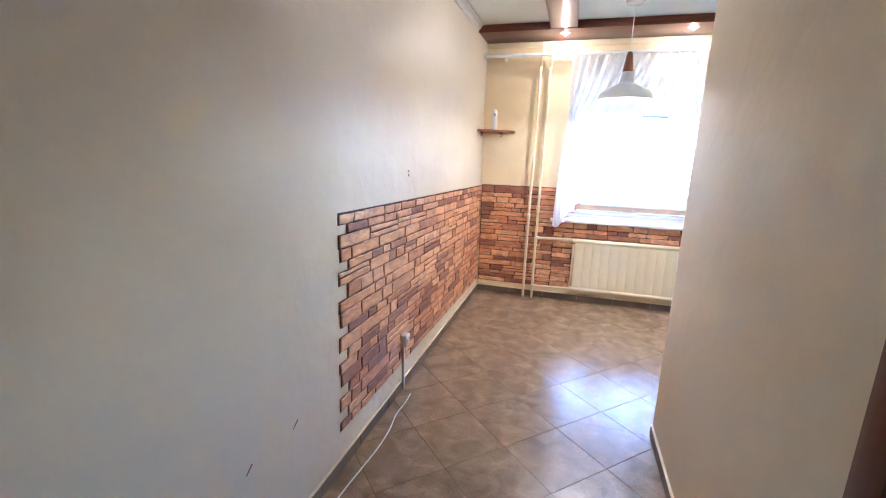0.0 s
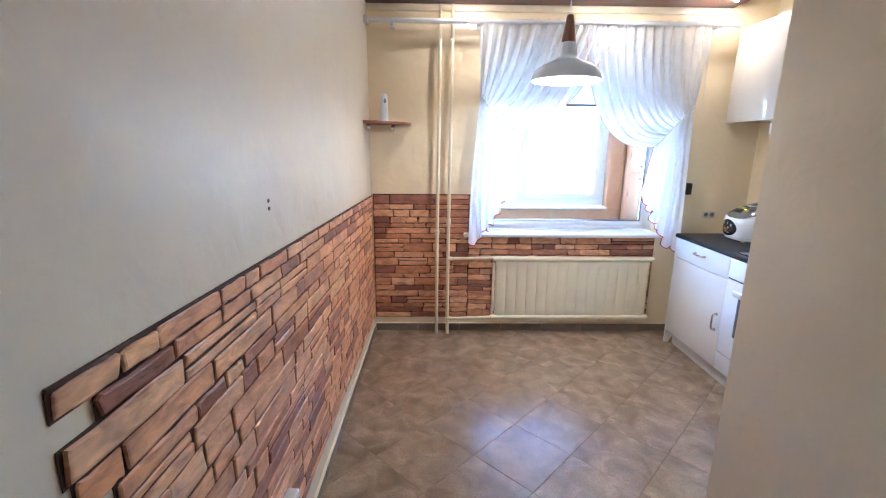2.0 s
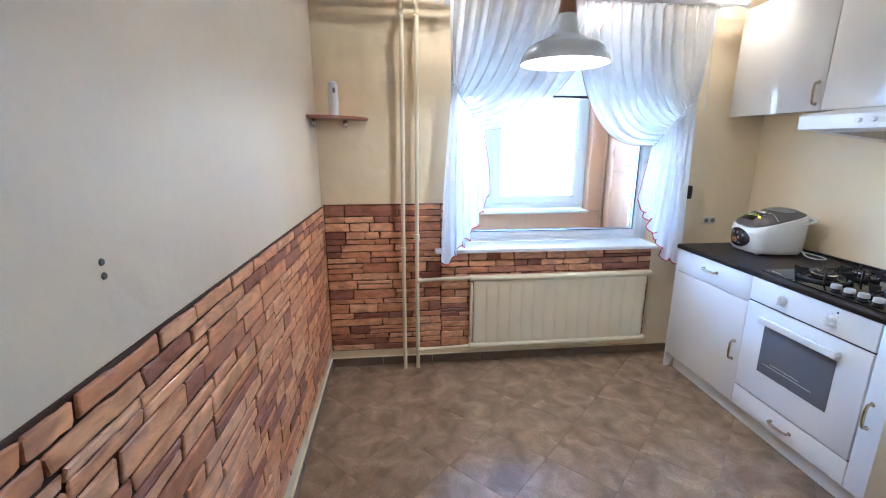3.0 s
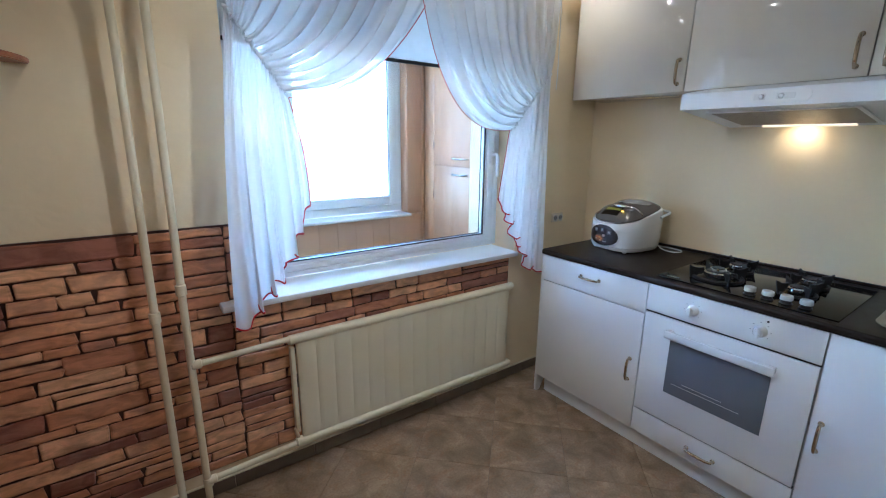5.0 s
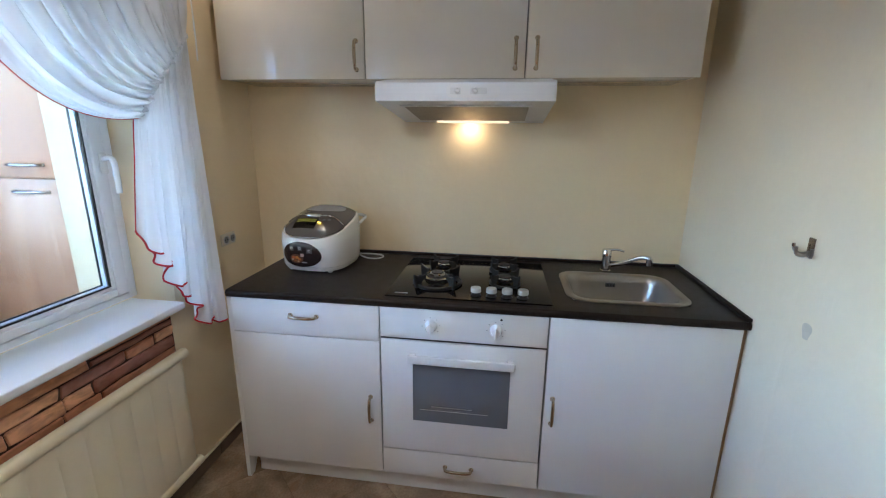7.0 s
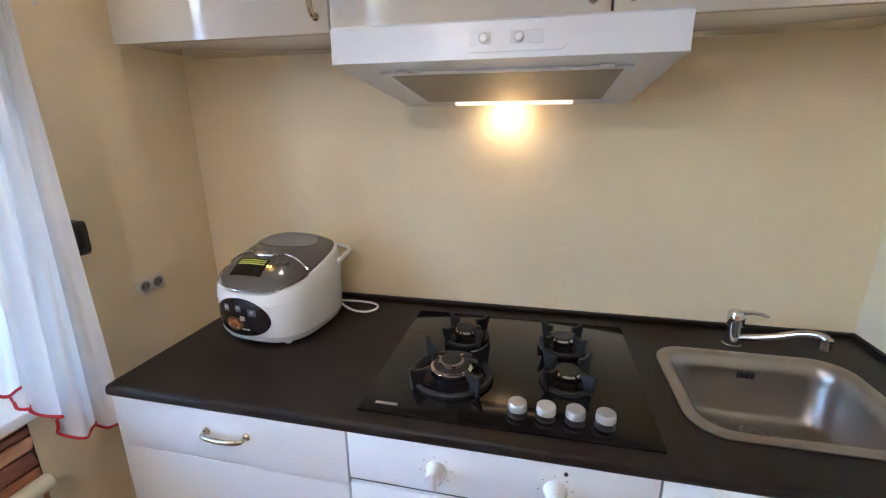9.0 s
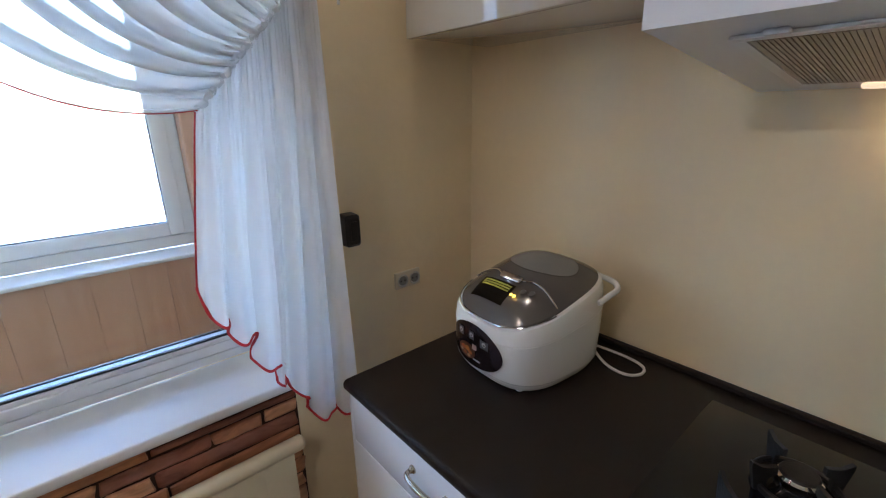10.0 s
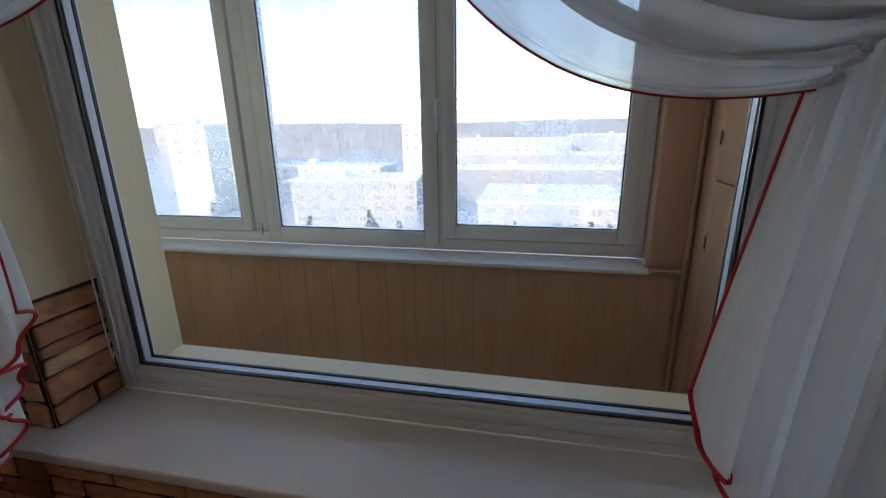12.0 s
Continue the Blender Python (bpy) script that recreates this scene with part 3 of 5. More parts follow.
riser(-0.243, 2.12, (0.78,))
r2 = riser(-0.160, 2.115, (0.86, 0.10))
part("branch", tube(smooth_path([(0, 0, 0.602), (0.15, 0.004, 0.604), (0.34, 0.012, 0.606)], 12), 0.0115, 12), CREAM, r2)
part("branch", tube(smooth_path([(0, 0, 0.125), (0.15, 0.004, 0.128), (0.34, 0.012, 0.132)], 12), 0.0115, 12), CREAM, r2)
for z in (0.602, 0.125):
    part("elbow", turned(lathe([(0.012, 0), (0.0165, 0.003), (0.0165, 0.03), (0.012, 0.033)], 14), pose(0.0, 0, z, 0, 90, 0)), CREAM, r2)


# ---------------------------------------------------------------- curtain rail and curtains
rail = thing("curtain_rail", "white double curtain rail with rings and turned ends", "curtain rail", 0, YW - 0.13, 2.215)
part("pole", tube([(-0.70, 0, 0), (1.70, 0, -0.004)], 0.0125, 14), WHITE, rail)
part("pole", tube([(-0.70, 0.055, 0.004), (1.70, 0.055, 0.0)], 0.010, 14), WHITE, rail)
for x in (-0.55, 0.03, 0.92, 1.64):
    part("bracket", merge(bx(x - 0.008, x + 0.008, -0.01, 0.128, -0.006, 0.004, 0.002), bx(x - 0.014, x + 0.014, 0.118, 0.127, -0.03, 0.03, 0.003)), WHITE, rail)
fin = [(0, 0), (0.014, 0.0), (0.016, 0.012), (0.011, 0.018), (0.019, 0.03), (0.021, 0.042), (0.015, 0.054), (0.008, 0.06), (0, 0.062)]
part("finial", turned(lathe(fin, 16), pose(1.69, 0, -0.004, 0, 90, 0)), WHITE, rail)
part("end_bracket", bx(-0.724, -0.695, -0.02, 0.075, -0.02, 0.02, 0.004), WHITE, rail)
for i in range(26):
    x = 0.05 + i * 1.53 / 25 + 0.008 * math.sin(i * 2.7)
    c = [(x + 0.004 * math.sin(a * 3), 0.019 * math.cos(a), -0.004 + 0.019 * math.sin(a)) for a in [2 * math.pi * k / 14 for k in range(15)]]
    part("ring", tube(c, 0.0026, 6), WHITE, rail)
cw_ = thing("draw_wand", "thin clear plastic wand hanging from the rail", "curtain wand", 1.552, YW - 0.135, 2.19)
part("wand", tube(smooth_path([(0, 0, 0), (0.004, 0, -0.2), (0.010, 0, -0.46), (0.006, 0, -0.56)], 12), 0.0028, 6), WHITE, cw_)
lk = thing("curtain_hook", "small grey metal hook hanging from the rail", "hook", -0.045, YW - 0.13, 2.20)
part("clip", merge(bx(-0.008, 0.008, -0.003, 0.003, -0.035, 0.002, 0.002), tube(smooth_path([(0, 0, -0.03), (0.018, 0, -0.038), (0.022, 0, -0.028)], 8), 0.004)), ALU, lk)


def lerp(a, b, t):
    return tuple(p + (q - p) * t for p, q in zip(a, b))


def bez(a, c, b, t):
    return tuple((1 - t) ** 2 * p + 2 * t * (1 - t) * q + t * t * r for p, q, r in zip(a, c, b))


def curve_at(pts, t):
    f = t * (len(pts) - 1)
    i = min(int(f), len(pts) - 2)
    return lerp(pts[i], pts[i + 1], f - i)


def curtain(name, label, top, gather, ctrl, mid, hem, seed, n_up, n_low, lean):
    """Voile panel drawn aside: hangs from the rail, is shirred along a slanting seam and falls to a stepped hem.
    Every pair is (inner, outer) in (x, z)."""
    rnd = random.Random(seed)
    ph = [rnd.uniform(0, 6.28) for _ in range(8)]
    y0 = YW - 0.118

    def wob(u, k):
        return 0.6 * math.sin(2 * math.pi * u * 1.7 + ph[k]) + 0.4 * math.sin(2 * math.pi * u * 3.1 + ph[k + 1])

    def upper(u, v):
        a, b, c = lerp(*top, u), lerp(*gather, u), lerp(*ctrl, u ** 1.15)
        x, z = bez(a, c, b, v)
        w = 2 * math.pi * n_up * (u + 0.012 * wob(u, 0) + 0.02 * v * wob(u, 2))
        amp = 0.010 * (1 - v) ** 0.8 + 0.042 * math.sin(math.pi * min(1, v * 1.05)) * (0.35 + 0.65 * (1 - u)) + 0.006
        fine = (0.005 * math.sin(2 * math.pi * n_up * 2.7 * u + 7 * v + ph[5]) + 0.003 * math.sin(2 * math.pi * n_up * 4.3 * u - 9 * v)) * v ** 1.5
        s = math.sin(w)
        calm = min(1.0, u / 0.09) ** 1.3
        calm = 0.0 if u < 1e-6 else calm
        amp *= 0.25 + 0.75 * calm
        fine += (0.009 * math.sin(2 * math.pi * (n_up * 1.9 * u + 0.6 * v) + ph[6]) + 0.003 * math.sin(2 * math.pi * (n_up * 5.3 * u - 1.1 * v))) * max(0.0, v - 0.5) * 2
        return (x + 0.006 * math.cos(w) * (1 - v), y0 + amp * (0.7 * s + 0.3 * math.sin(2 * w + ph[4])) + fine - 0.012 * v, z + calm * (0.042 * s * math.sin(math.pi * v) * (1 - 0.5 * u) + 0.006 * math.sin(3.1 * w) * v))

    def lower(u, v):
        b, h = lerp(*gather, u), curve_at(hem, u)
        x, z = bez(b, lerp(*mid, u), h, v)
        w = 2 * math.pi * n_low * (u + 0.045 * wob(u, 4))
        amp = 0.006 + 0.019 * v ** 0.9
        f = (0.007 * math.sin(2 * math.pi * n_up * 2.3 * u + ph[1]) + 0.004 * math.sin(2 * math.pi * n_up * 4.1 * u + ph[3])) * max(0, 1 - 2.6 * v)
        return (x + 0.006 * math.cos(w) * v, y0 - 0.012 + amp * (0.8 * math.sin(w) + 0.35 * math.sin(2.3 * w + ph[6])) + f + lean * v, z + 0.012 * math.sin(w + 0.9) * v ** 4)

    t = thing(name, label, "curtain", 0, 0, 0, group="curtains on the rail")
    part("swag", grid(upper, 150, 44), VOILE, t, smooth=180)
    part("tail", grid(lower, 130, 44), VOILE_FULL, t, smooth=180)
    part("heading_tape", grid(lambda u, v: (lerp(*top, u)[0], y0 + 0.012 * math.sin(2 * math.pi * n_up * u) - 0.001, lerp(*top, u)[1] - 0.012 + 0.026 * v), 150, 3), VOILE, t, smooth=180)
    part("piping", tube([upper(0, k / 40) for k in range(41)], 0.0016, 6), RED, t, "red piped edge")
    part("piping", tube([lower(0, k / 30) for k in range(31)], 0.0018, 6), RED, t, "red piped edge")
    part("hem_piping", tube([lower(k / 160, 1) for k in range(161)], 0.0034, 6), RED, t, "red piped hem")
    part("shirring_seam", tube([(lower(k / 60, 0)[0], lower(k / 60, 0)[1] - 0.004 + 0.005 * math.sin(k * 2.2), lower(k / 60, 0)[2] + 0.003 * math.sin(k * 1.7)) for k in range(61)], 0.006, 6), VOILE, t)


curtain("curtain", "white voile curtain drawn aside, red piped hem, over the sill's end",
        ((0.73, 2.19), (1.565, 2.19)), ((1.268, 1.428), (1.510, 1.70)), ((0.81, 1.36), (1.55, 1.98)), ((1.238, 1.28), (1.512, 1.2)),
        ((1.215, 1.09), (1.245, 1.035), (1.262, 0.995), (1.302, 0.973), (1.298, 0.915), (1.343, 0.894), (1.339, 0.850), (1.390, 0.808), (1.393, 0.735), (1.440, 0.718), (1.48, 0.702), (1.520, 0.690)), 4, 13, 7, -0.004)
curtain("curtain", "white voile curtain drawn aside, red piped hem, beside the heating risers",
        ((0.945, 2.19), (0.03, 2.19)), ((0.222, 1.51), (0.05, 1.76)), ((0.64, 1.51), (0.03, 1.98)), ((0.275, 1.32), (-0.01, 1.25)),
        ((0.266, 1.13), (0.243, 1.07), (0.205, 1.0), (0.210, 0.965), (0.165, 0.93), (0.168, 0.885), (0.12, 0.855), (0.122, 0.825), (0.074, 0.805), (0.077, 0.765), (0.038, 0.732), (-0.017, 0.742)), 9, 13, 6, -0.004)

# ---------------------------------------------------------------- pendant lamp
pl = thing("pendant_lamp", "white metal dome pendant lamp with a wooden neck, lit", "pendant lamp", 0.427, 3.43, 1.757)
part("shade", lathe([(0.178, 0.0), (0.180, 0.002), (0.179, 0.010), (0.172, 0.034), (0.155, 0.058), (0.125, 0.078), (0.085, 0.094), (0.060, 0.106), (0.048, 0.125), (0.042, 0.16), (0.036, 0.185), (0.034, 0.187),
                     (0.034, 0.182), (0.040, 0.158), (0.045, 0.123), (0.056, 0.103), (0.083, 0.090), (0.122, 0.074), (0.152, 0.055), (0.169, 0.032), (0.176, 0.010), (0.178, 0.0)], 48), paint("white_enamel", (0.64, 0.68, 0.73), 0.25, vary=0.02, bump=0.02), pl)
part("neck", lathe([(0, 0.186), (0.034, 0.186), (0.036, 0.192), (0.030, 0.235), (0.022, 0.285), (0.016, 0.314), (0.010, 0.318), (0, 0.318)], 28), LAMPWOOD, pl, "turned walnut neck")
part("cable", tube([(0, 0, 0.316), (0.001, 0, 0.45), (0, 0, 0.605)], 0.0032, 8), WHITE, pl)
part("ceiling_rose", lathe([(0, ZC - 1.757 - 0.001), (0.058, ZC - 1.757 - 0.001), (0.060, ZC - 1.757 - 0.012), (0.055, ZC - 1.757 - 0.028), (0.030, ZC - 1.757 - 0.034), (0, ZC - 1.757 - 0.034)], 28), WHITE, pl)
part("bulb", lathe([(0, 0.050), (0.016, 0.053), (0.026, 0.064), (0.028, 0.076), (0.020, 0.098), (0.014, 0.112), (0.014, 0.128), (0, 0.128)], 20), glow("pendant_bulb", (1.0, 0.93, 0.82), 1.2), pl, "glowing bulb")
lamp("pendant_light", "POINT", pose(0.427, 3.43, 1.757 + 0.026), PEND_W, (1.0, 0.92, 0.80), 0.02)

# ---------------------------------------------------------------- corner shelf with dispenser
sh = thing("corner_shelf", "cherry wood quarter-round corner shelf on two chrome brackets", "shelf", XL, YW, 1.563)
R = 0.30
outline = [(0.003, -0.003)] + [(0.003 + (R - 0.003) * math.cos(radians(a)) * (1.0 - 0.05 * math.sin(radians(2 * -a))), -0.003 + (R - 0.003) * math.sin(radians(a)) * (1.0 - 0.05 * math.sin(radians(2 * -a)))) for a in range(-90, 1, 6)]
b = prism(outline, 0, 0.016)
bmesh.ops.bevel(b, geom=b.edges[:], offset=0.003, segments=2, affect="EDGES")
part("board", b, SHELFWOOD, sh)
for x, y in ((0.02, -0.20), (0.17, -0.02)):
    part("bracket", merge(turned(lathe([(0, -0.040), (0.011, -0.040), (0.016, -0.034), (0.016, -0.008), (0.011, 0.0), (0, 0.0)], 16), pose(x, y, 0)), bx(x - 0.005, x + 0.005, y - 0.003, y + 0.018, -0.044, -0.020, 0.002)), CHROME, sh)
ds = thing("dispenser", "slim white plastic air freshener with a grey oval window", "air freshener", -0.598, 4.05, 1.5795, 20)
part("body", loft([[(0.027 * s * math.cos(a), 0.024 * s * math.sin(a), z) for a in [2 * math.pi * k / 24 for k in range(24)]] for s, z in ((0.94, 0), (1, 0.006), (0.98, 0.07), (0.95, 0.14), (0.90, 0.163), (0.7, 0.172), (0.4, 0.175))]), WHITE, ds)
part("oval_window", turned(lathe([(0, 0.002), (0.009, 0.002), (0.010, 0), (0, 0)], 20), pose(0, -0.0235, 0.128, 90, 0, 0) @ Matrix.Diagonal((0.8, 1.5, 1, 1))), paint("grey_insert", (0.18, 0.18, 0.19), 0.4), ds, "grey oval window")

# ---------------------------------------------------------------- kitchen units
def handle(l, r=0.0045, rise=0.024):
    """Bow handle along x, fixed to the plane y = 0, standing out along -y."""
    h = l / 2
    bar = tube(smooth_path([(-h, -0.004, 0), (-h * 0.96, -rise * 0.75, 0), (-h * 0.6, -rise, 0), (0, -rise * 1.06, 0), (h * 0.6, -rise, 0), (h * 0.96, -rise * 0.75, 0), (h, -0.004, 0)], 26),
               [r * (1.0 + 0.35 * math.sin(math.pi * k / 25)) for k in range(26)], 10)
    feet = [turned(lathe([(0, 0), (0.009, 0), (0.009, 0.003), (0.006, 0.006), (0.005, 0.012), (0, 0.012)], 14), pose(s * h, 0, 0, 90, 0, 0)) for s in (-1, 1)]
    return merge(bar, *feet)


XF = 1.470          # face of the lower fronts
def lower_unit(name, label, y0, y1, fronts):
    """A base unit seen from -x; local x runs along -y, local y into the unit. fronts: (name, z0, z1, handle) with handle (along, u, z)."""
    w = y1 - y0
    u = thing(name, label, "kitchen unit", XF, y1, 0, -90)
    part("body", merge(bx(0.0015, 0.018, 0.020, 0.56, 0.10, 0.803), bx(w - 0.018, w - 0.0015, 0.020, 0.56, 0.10, 0.803), bx(0.018, w - 0.018, 0.020, 0.56, 0.10, 0.118),
                       bx(0.018, w - 0.018, 0.545, 0.56, 0.118, 0.803), bx(0.018, w - 0.018, 0.02, 0.05, 0.785, 0.803)), WHITE, u, smooth=None)
    for fname, z0, z1, hd in fronts:
        f = part(fname, bx(0.002, w - 0.002, 0.0, 0.018, z0, z1, 0.0015), WHITE, u)
        if hd:
            up, hu, hz = hd
            part("handle", turned(handle(0.100), pose(hu, 0.0, hz, 0, 90 if up else 0, 0)), BRASS, f, "polished bow handle")
    return u, w


y_a, y_b, y_c, y_d = 4.018, 3.447, 2.853, 2.248
lu, w = lower_unit("base_cabinet", "white base cabinet with one drawer over a door", y_b, y_a, (("drawer_front", 0.667, 0.802, (False, 0.285, 0.745)), ("door", 0.105, 0.663, (True, 0.53, 0.385))))
part("plinth", bx(0.018, w, 0.05, 0.066, 0.001, 0.099), WHITE, lu)
part("side_panel", loft([[(x, y, z) for y, z in ((0.003, 0.001), (0.030, 0.001), (0.062, 0.060), (0.56, 0.060), (0.56, 0.803), (0.003, 0.803))] for x in (-0.016, 0.0)]), WHITE, lu, smooth=None)
ru, w = lower_unit("base_cabinet", "white base cabinet with one plain tall door below the sink", y_d, y_c, (("door", 0.105, 0.802, (True, 0.03, 0.445)),))
part("plinth", bx(0, w, 0.05, 0.066, 0.001, 0.099), WHITE, ru)
part("filler_strip", bx(w + 0.001, w + 0.012, 0.01, 0.04, 0.0, 0.80), paint("chipboard_edge", (0.30, 0.18, 0.09), 0.7), ru, "bare chipboard edge")
ou, w = lower_unit("oven_cabinet", "white oven housing with one drawer under the oven", y_c, y_b, (("drawer_front", 0.105, 0.216, (False, 0.295, 0.158)),))
part("plinth", bx(0, w, 0.05, 0.066, 0.001, 0.099), WHITE, ou)

ov = thing("oven", "white built-in oven with two knobs and a smoked glass window", "oven", XF, y_b, 0, -90)
part("control_panel", bx(0.003, w - 0.003, -0.002, 0.017, 0.688, 0.802, 0.002), WHITE, ov)
# black strips put in for the shade of the gaps round the oven door
part("gap_strip", bx(0.003, w - 0.003, 0.004, 0.016, 0.680, 0.687), DARK, ov, "black strip for the shade in the gap below the panel", smooth=None)
part("gap_strip", bx(0.003, w - 0.003, 0.004, 0.016, 0.2165, 0.2215), DARK, ov, "black strip for the shade in the gap above the drawer", smooth=None)
dr = part("oven_door", bx(0.004, w - 0.004, -0.004, 0.017, 0.222, 0.679, 0.003), WHITE, ov)
part("oven_window", bx(0.122, w - 0.122, -0.006, -0.003, 0.357, 0.590, 0.001), OVENGLASS, dr, "smoked glass window")
for i, (a, b, z) in enumerate(((0.15, 0.40, 0.405), (0.19, 0.34, 0.42))):
    part("rack_line", bx(a, b, -0.0068, -0.0062, z, z + 0.002), ALU, dr, smooth=None)
part("door_handle", merge(bx(0.108, w - 0.108, -0.040, -0.026, 0.606, 0.638, 0.006, 3), bx(0.112, 0.135, -0.03, -0.003, 0.610, 0.634, 0.003), bx(w - 0.135, w - 0.112, -0.03, -0.003, 0.610, 0.634, 0.003)), WHITE, dr)
for k in (0.188, 0.415):
    kn = part("knob", turned(lathe([(0, 0.028), (0.014, 0.028), (0.0165, 0.024), (0.018, 0.010), (0.022, 0.004), (0.022, 0), (0, 0)], 24), pose(k, -0.002, 0.742, 90, 0, 0)), WHITE, ov)
    part("grip", bx(k - 0.005, k + 0.005, -0.034, -0.028, 0.722, 0.762, 0.002), WHITE, kn)
    for a in range(-40, 230, 45):
        mx_, mz_ = k + 0.031 * math.cos(radians(a)), 0.742 + 0.031 * math.sin(radians(a))
        part("dial_mark", bx(mx_ - 0.002, mx_ + 0.002, -0.0026, -0.0018, mz_ - 0.0012, mz_ + 0.0012), PRINT, ov, smooth=None)
part("indicator", turned(lathe([(0, 0.002), (0.004, 0.002), (0.004, 0), (0, 0)], 12), pose(0.432, -0.002, 0.782, 90, 0, 0)), DARK, ov)

# worktop with openings left for the bowl
WX0, WX1, WZ0, WZ1 = 1.457, XR - 0.001, 0.804, 0.832
SX, SY, SHX, SHY = 1.735, 2.570, 0.178, 0.215
def rolled_edge(y0, y1):
    """Front strip of the worktop with a rolled nose."""
    r, h = 0.011, WZ1 - WZ0
    nose = [(WX0 + r - r * math.sin(radians(a)), WZ1 - r + r * math.cos(radians(a))) for a in range(0, 91, 15)] + [(WX0 + r - r * math.cos(radians(a)), WZ0 + r - r * math.sin(radians(a))) for a in range(0, 91, 15)]
    sec = [(WX0 + 0.063, WZ1)] + nose + [(WX0 + 0.063, WZ0)]
    return loft([[(x, y, z) for x, z in sec] for y in (y0, y1)])


wt = thing("worktop", "black-brown laminate worktop over the base units", "worktop")
part("front_edge", rolled_edge(YH + 0.002, 4.026), WORKTOP, wt, "rolled front edge")
def holed_slab(outer, inner, z0, z1):
    """A slab with a rectangular opening; both outlines as (x0, x1, y0, y1)."""
    bm = bmesh.new()
    loops = [[bm.verts.new((x, y, z)) for x, y in ((a, c), (b, c), (b, d), (a, d))] for z in (z1, z0) for a, b, c, d in (outer, inner)]
    for i in range(4):
        k = (i + 1) % 4
        for p, q in ((0, 1), (2, 3), (0, 2), (1, 3)):
            bm.faces.new((loops[p][i], loops[p][k], loops[q][k], loops[q][i]))
    bmesh.ops.recalc_face_normals(bm, faces=bm.faces[:])
    return bm


part("top", holed_slab((WX0 + 0.0632, WX1, YH + 0.0025, 4.0255), (SX - SHX + 0.018, SX + SHX - 0.018, SY - SHY + 0.018, SY + SHY - 0.018), WZ0, WZ1 - 0.0001), WORKTOP, wt, smooth=None)
part("end_band", bx(WX0 + 0.012, WX1 - 0.003, 4.0262, 4.0276, WZ0 + 0.003, WZ1 - 0.003), WORKTOP, wt, smooth=None)
solid("worktop_upstand", merge(bx(XR - 0.018, XR - 0.0005, YH + 0.018, 4.02, WZ1, WZ1 + 0.013, 0.003), bx(WX0 + 0.004, XR - 0.0005, YH + 0.0005, YH + 0.018, WZ1, WZ1 + 0.013, 0.003)), WORKTOP, "black strip sealing the worktop to the wall", "upstand")

# sink
sk = thing("sink", "inset stainless steel sink bowl with an overflow", "sink", SX, SY, WZ1)
rings = [[(x, y, z) for x, y in rounded(SHX - i, SHY - i, max(0.02, rr), 8)] for i, rr, z in
         ((0.0, 0.075, 0.001), (0.0, 0.075, 0.004), (0.006, 0.072, 0.006), (0.024, 0.062, 0.005), (0.030, 0.060, 0.0), (0.036, 0.058, -0.03), (0.046, 0.055, -0.135), (0.060, 0.05, -0.15), (0.09, 0.045, -0.155), (0.14, 0.03, -0.157))]
part("bowl", loft(rings, foot=False), paint("sink_steel", (0.37, 0.34, 0.31), 0.34, metal=1.0, vary=0.05, bump=0.05, grain=400), sk, smooth=50)
part("drain", turned(lathe([(0, 0.003), (0.012, 0.003), (0.014, 0.001), (0.026, 0.001), (0.034, 0.004), (0.038, 0.002), (0.038, 0), (0, 0)], 24), pose(0.070, -0.015, -0.1565)), CHROME, sk)
part("overflow", bx(SHX - 0.045, SHX - 0.038, -0.020, 0.020, -0.045, -0.027, 0.003), paint("dark_steel", (0.12, 0.12, 0.12), 0.3, metal=1.0), sk, "overflow plate")
part("overflow_slot", merge(*[bx(SHX - 0.0465, SHX - 0.044, -0.015 + k * 0.011, -0.009 + k * 0.011, -0.041, -0.031) for k in range(3)]), DARK, sk, smooth=None)
tp = thing("tap", "chrome single-lever mixer tap behind the sink", "tap", 1.962, 2.575, WZ1, 0)
part("body", lathe([(0, 0), (0.022, 0), (0.0225, 0.003), (0.0190, 0.006), (0.0185, 0.056), (0.0175, 0.057), (0.0175, 0.059), (0.0200, 0.060), (0.0205, 0.088), (0.017, 0.095), (0, 0.097)], 24), CHROME, tp)
part("spout", tube(smooth_path([(-0.010, -0.012, 0.026), (-0.05, -0.06, 0.052), (-0.085, -0.105, 0.084), (-0.105, -0.130, 0.091), (-0.112, -0.140, 0.086)], 18), [0.0085] * 15 + [0.0095, 0.0105, 0.0105], 12), CHROME, tp)
part("aerator", turned(lathe([(0, 0), (0.012, 0), (0.013, 0.004), (0.013, 0.026), (0, 0.026)], 18), pose(-0.112, -0.140, 0.062)), CHROME, tp)
part("lever", tube(smooth_path([(0, -0.004, 0.091), (-0.010, -0.036, 0.097), (-0.017, -0.066, 0.092)], 10), [0.008, 0.007, 0.006, 0.006, 0.005, 0.005, 0.005, 0.005, 0.0045, 0.004], 8), CHROME, tp)

# hob
KNOB = paint("satin_knob", (0.50, 0.49, 0.48), 0.5, metal=0.6, vary=0.05)
hb = thing("gas_hob", "black glass gas hob with four burners and silver knobs", "hob", 1.742, 3.139, WZ1)
part("glass_plate", bx(-0.246, 0.252, -0.294, 0.294, 0.0005, 0.006, 0.002), BLACKGLASS, hb)
part("logo_plate", bx(-0.222, -0.214, 0.215, 0.262, 0.0062, 0.0068), ALU, hb, "small silver badge", smooth=None)


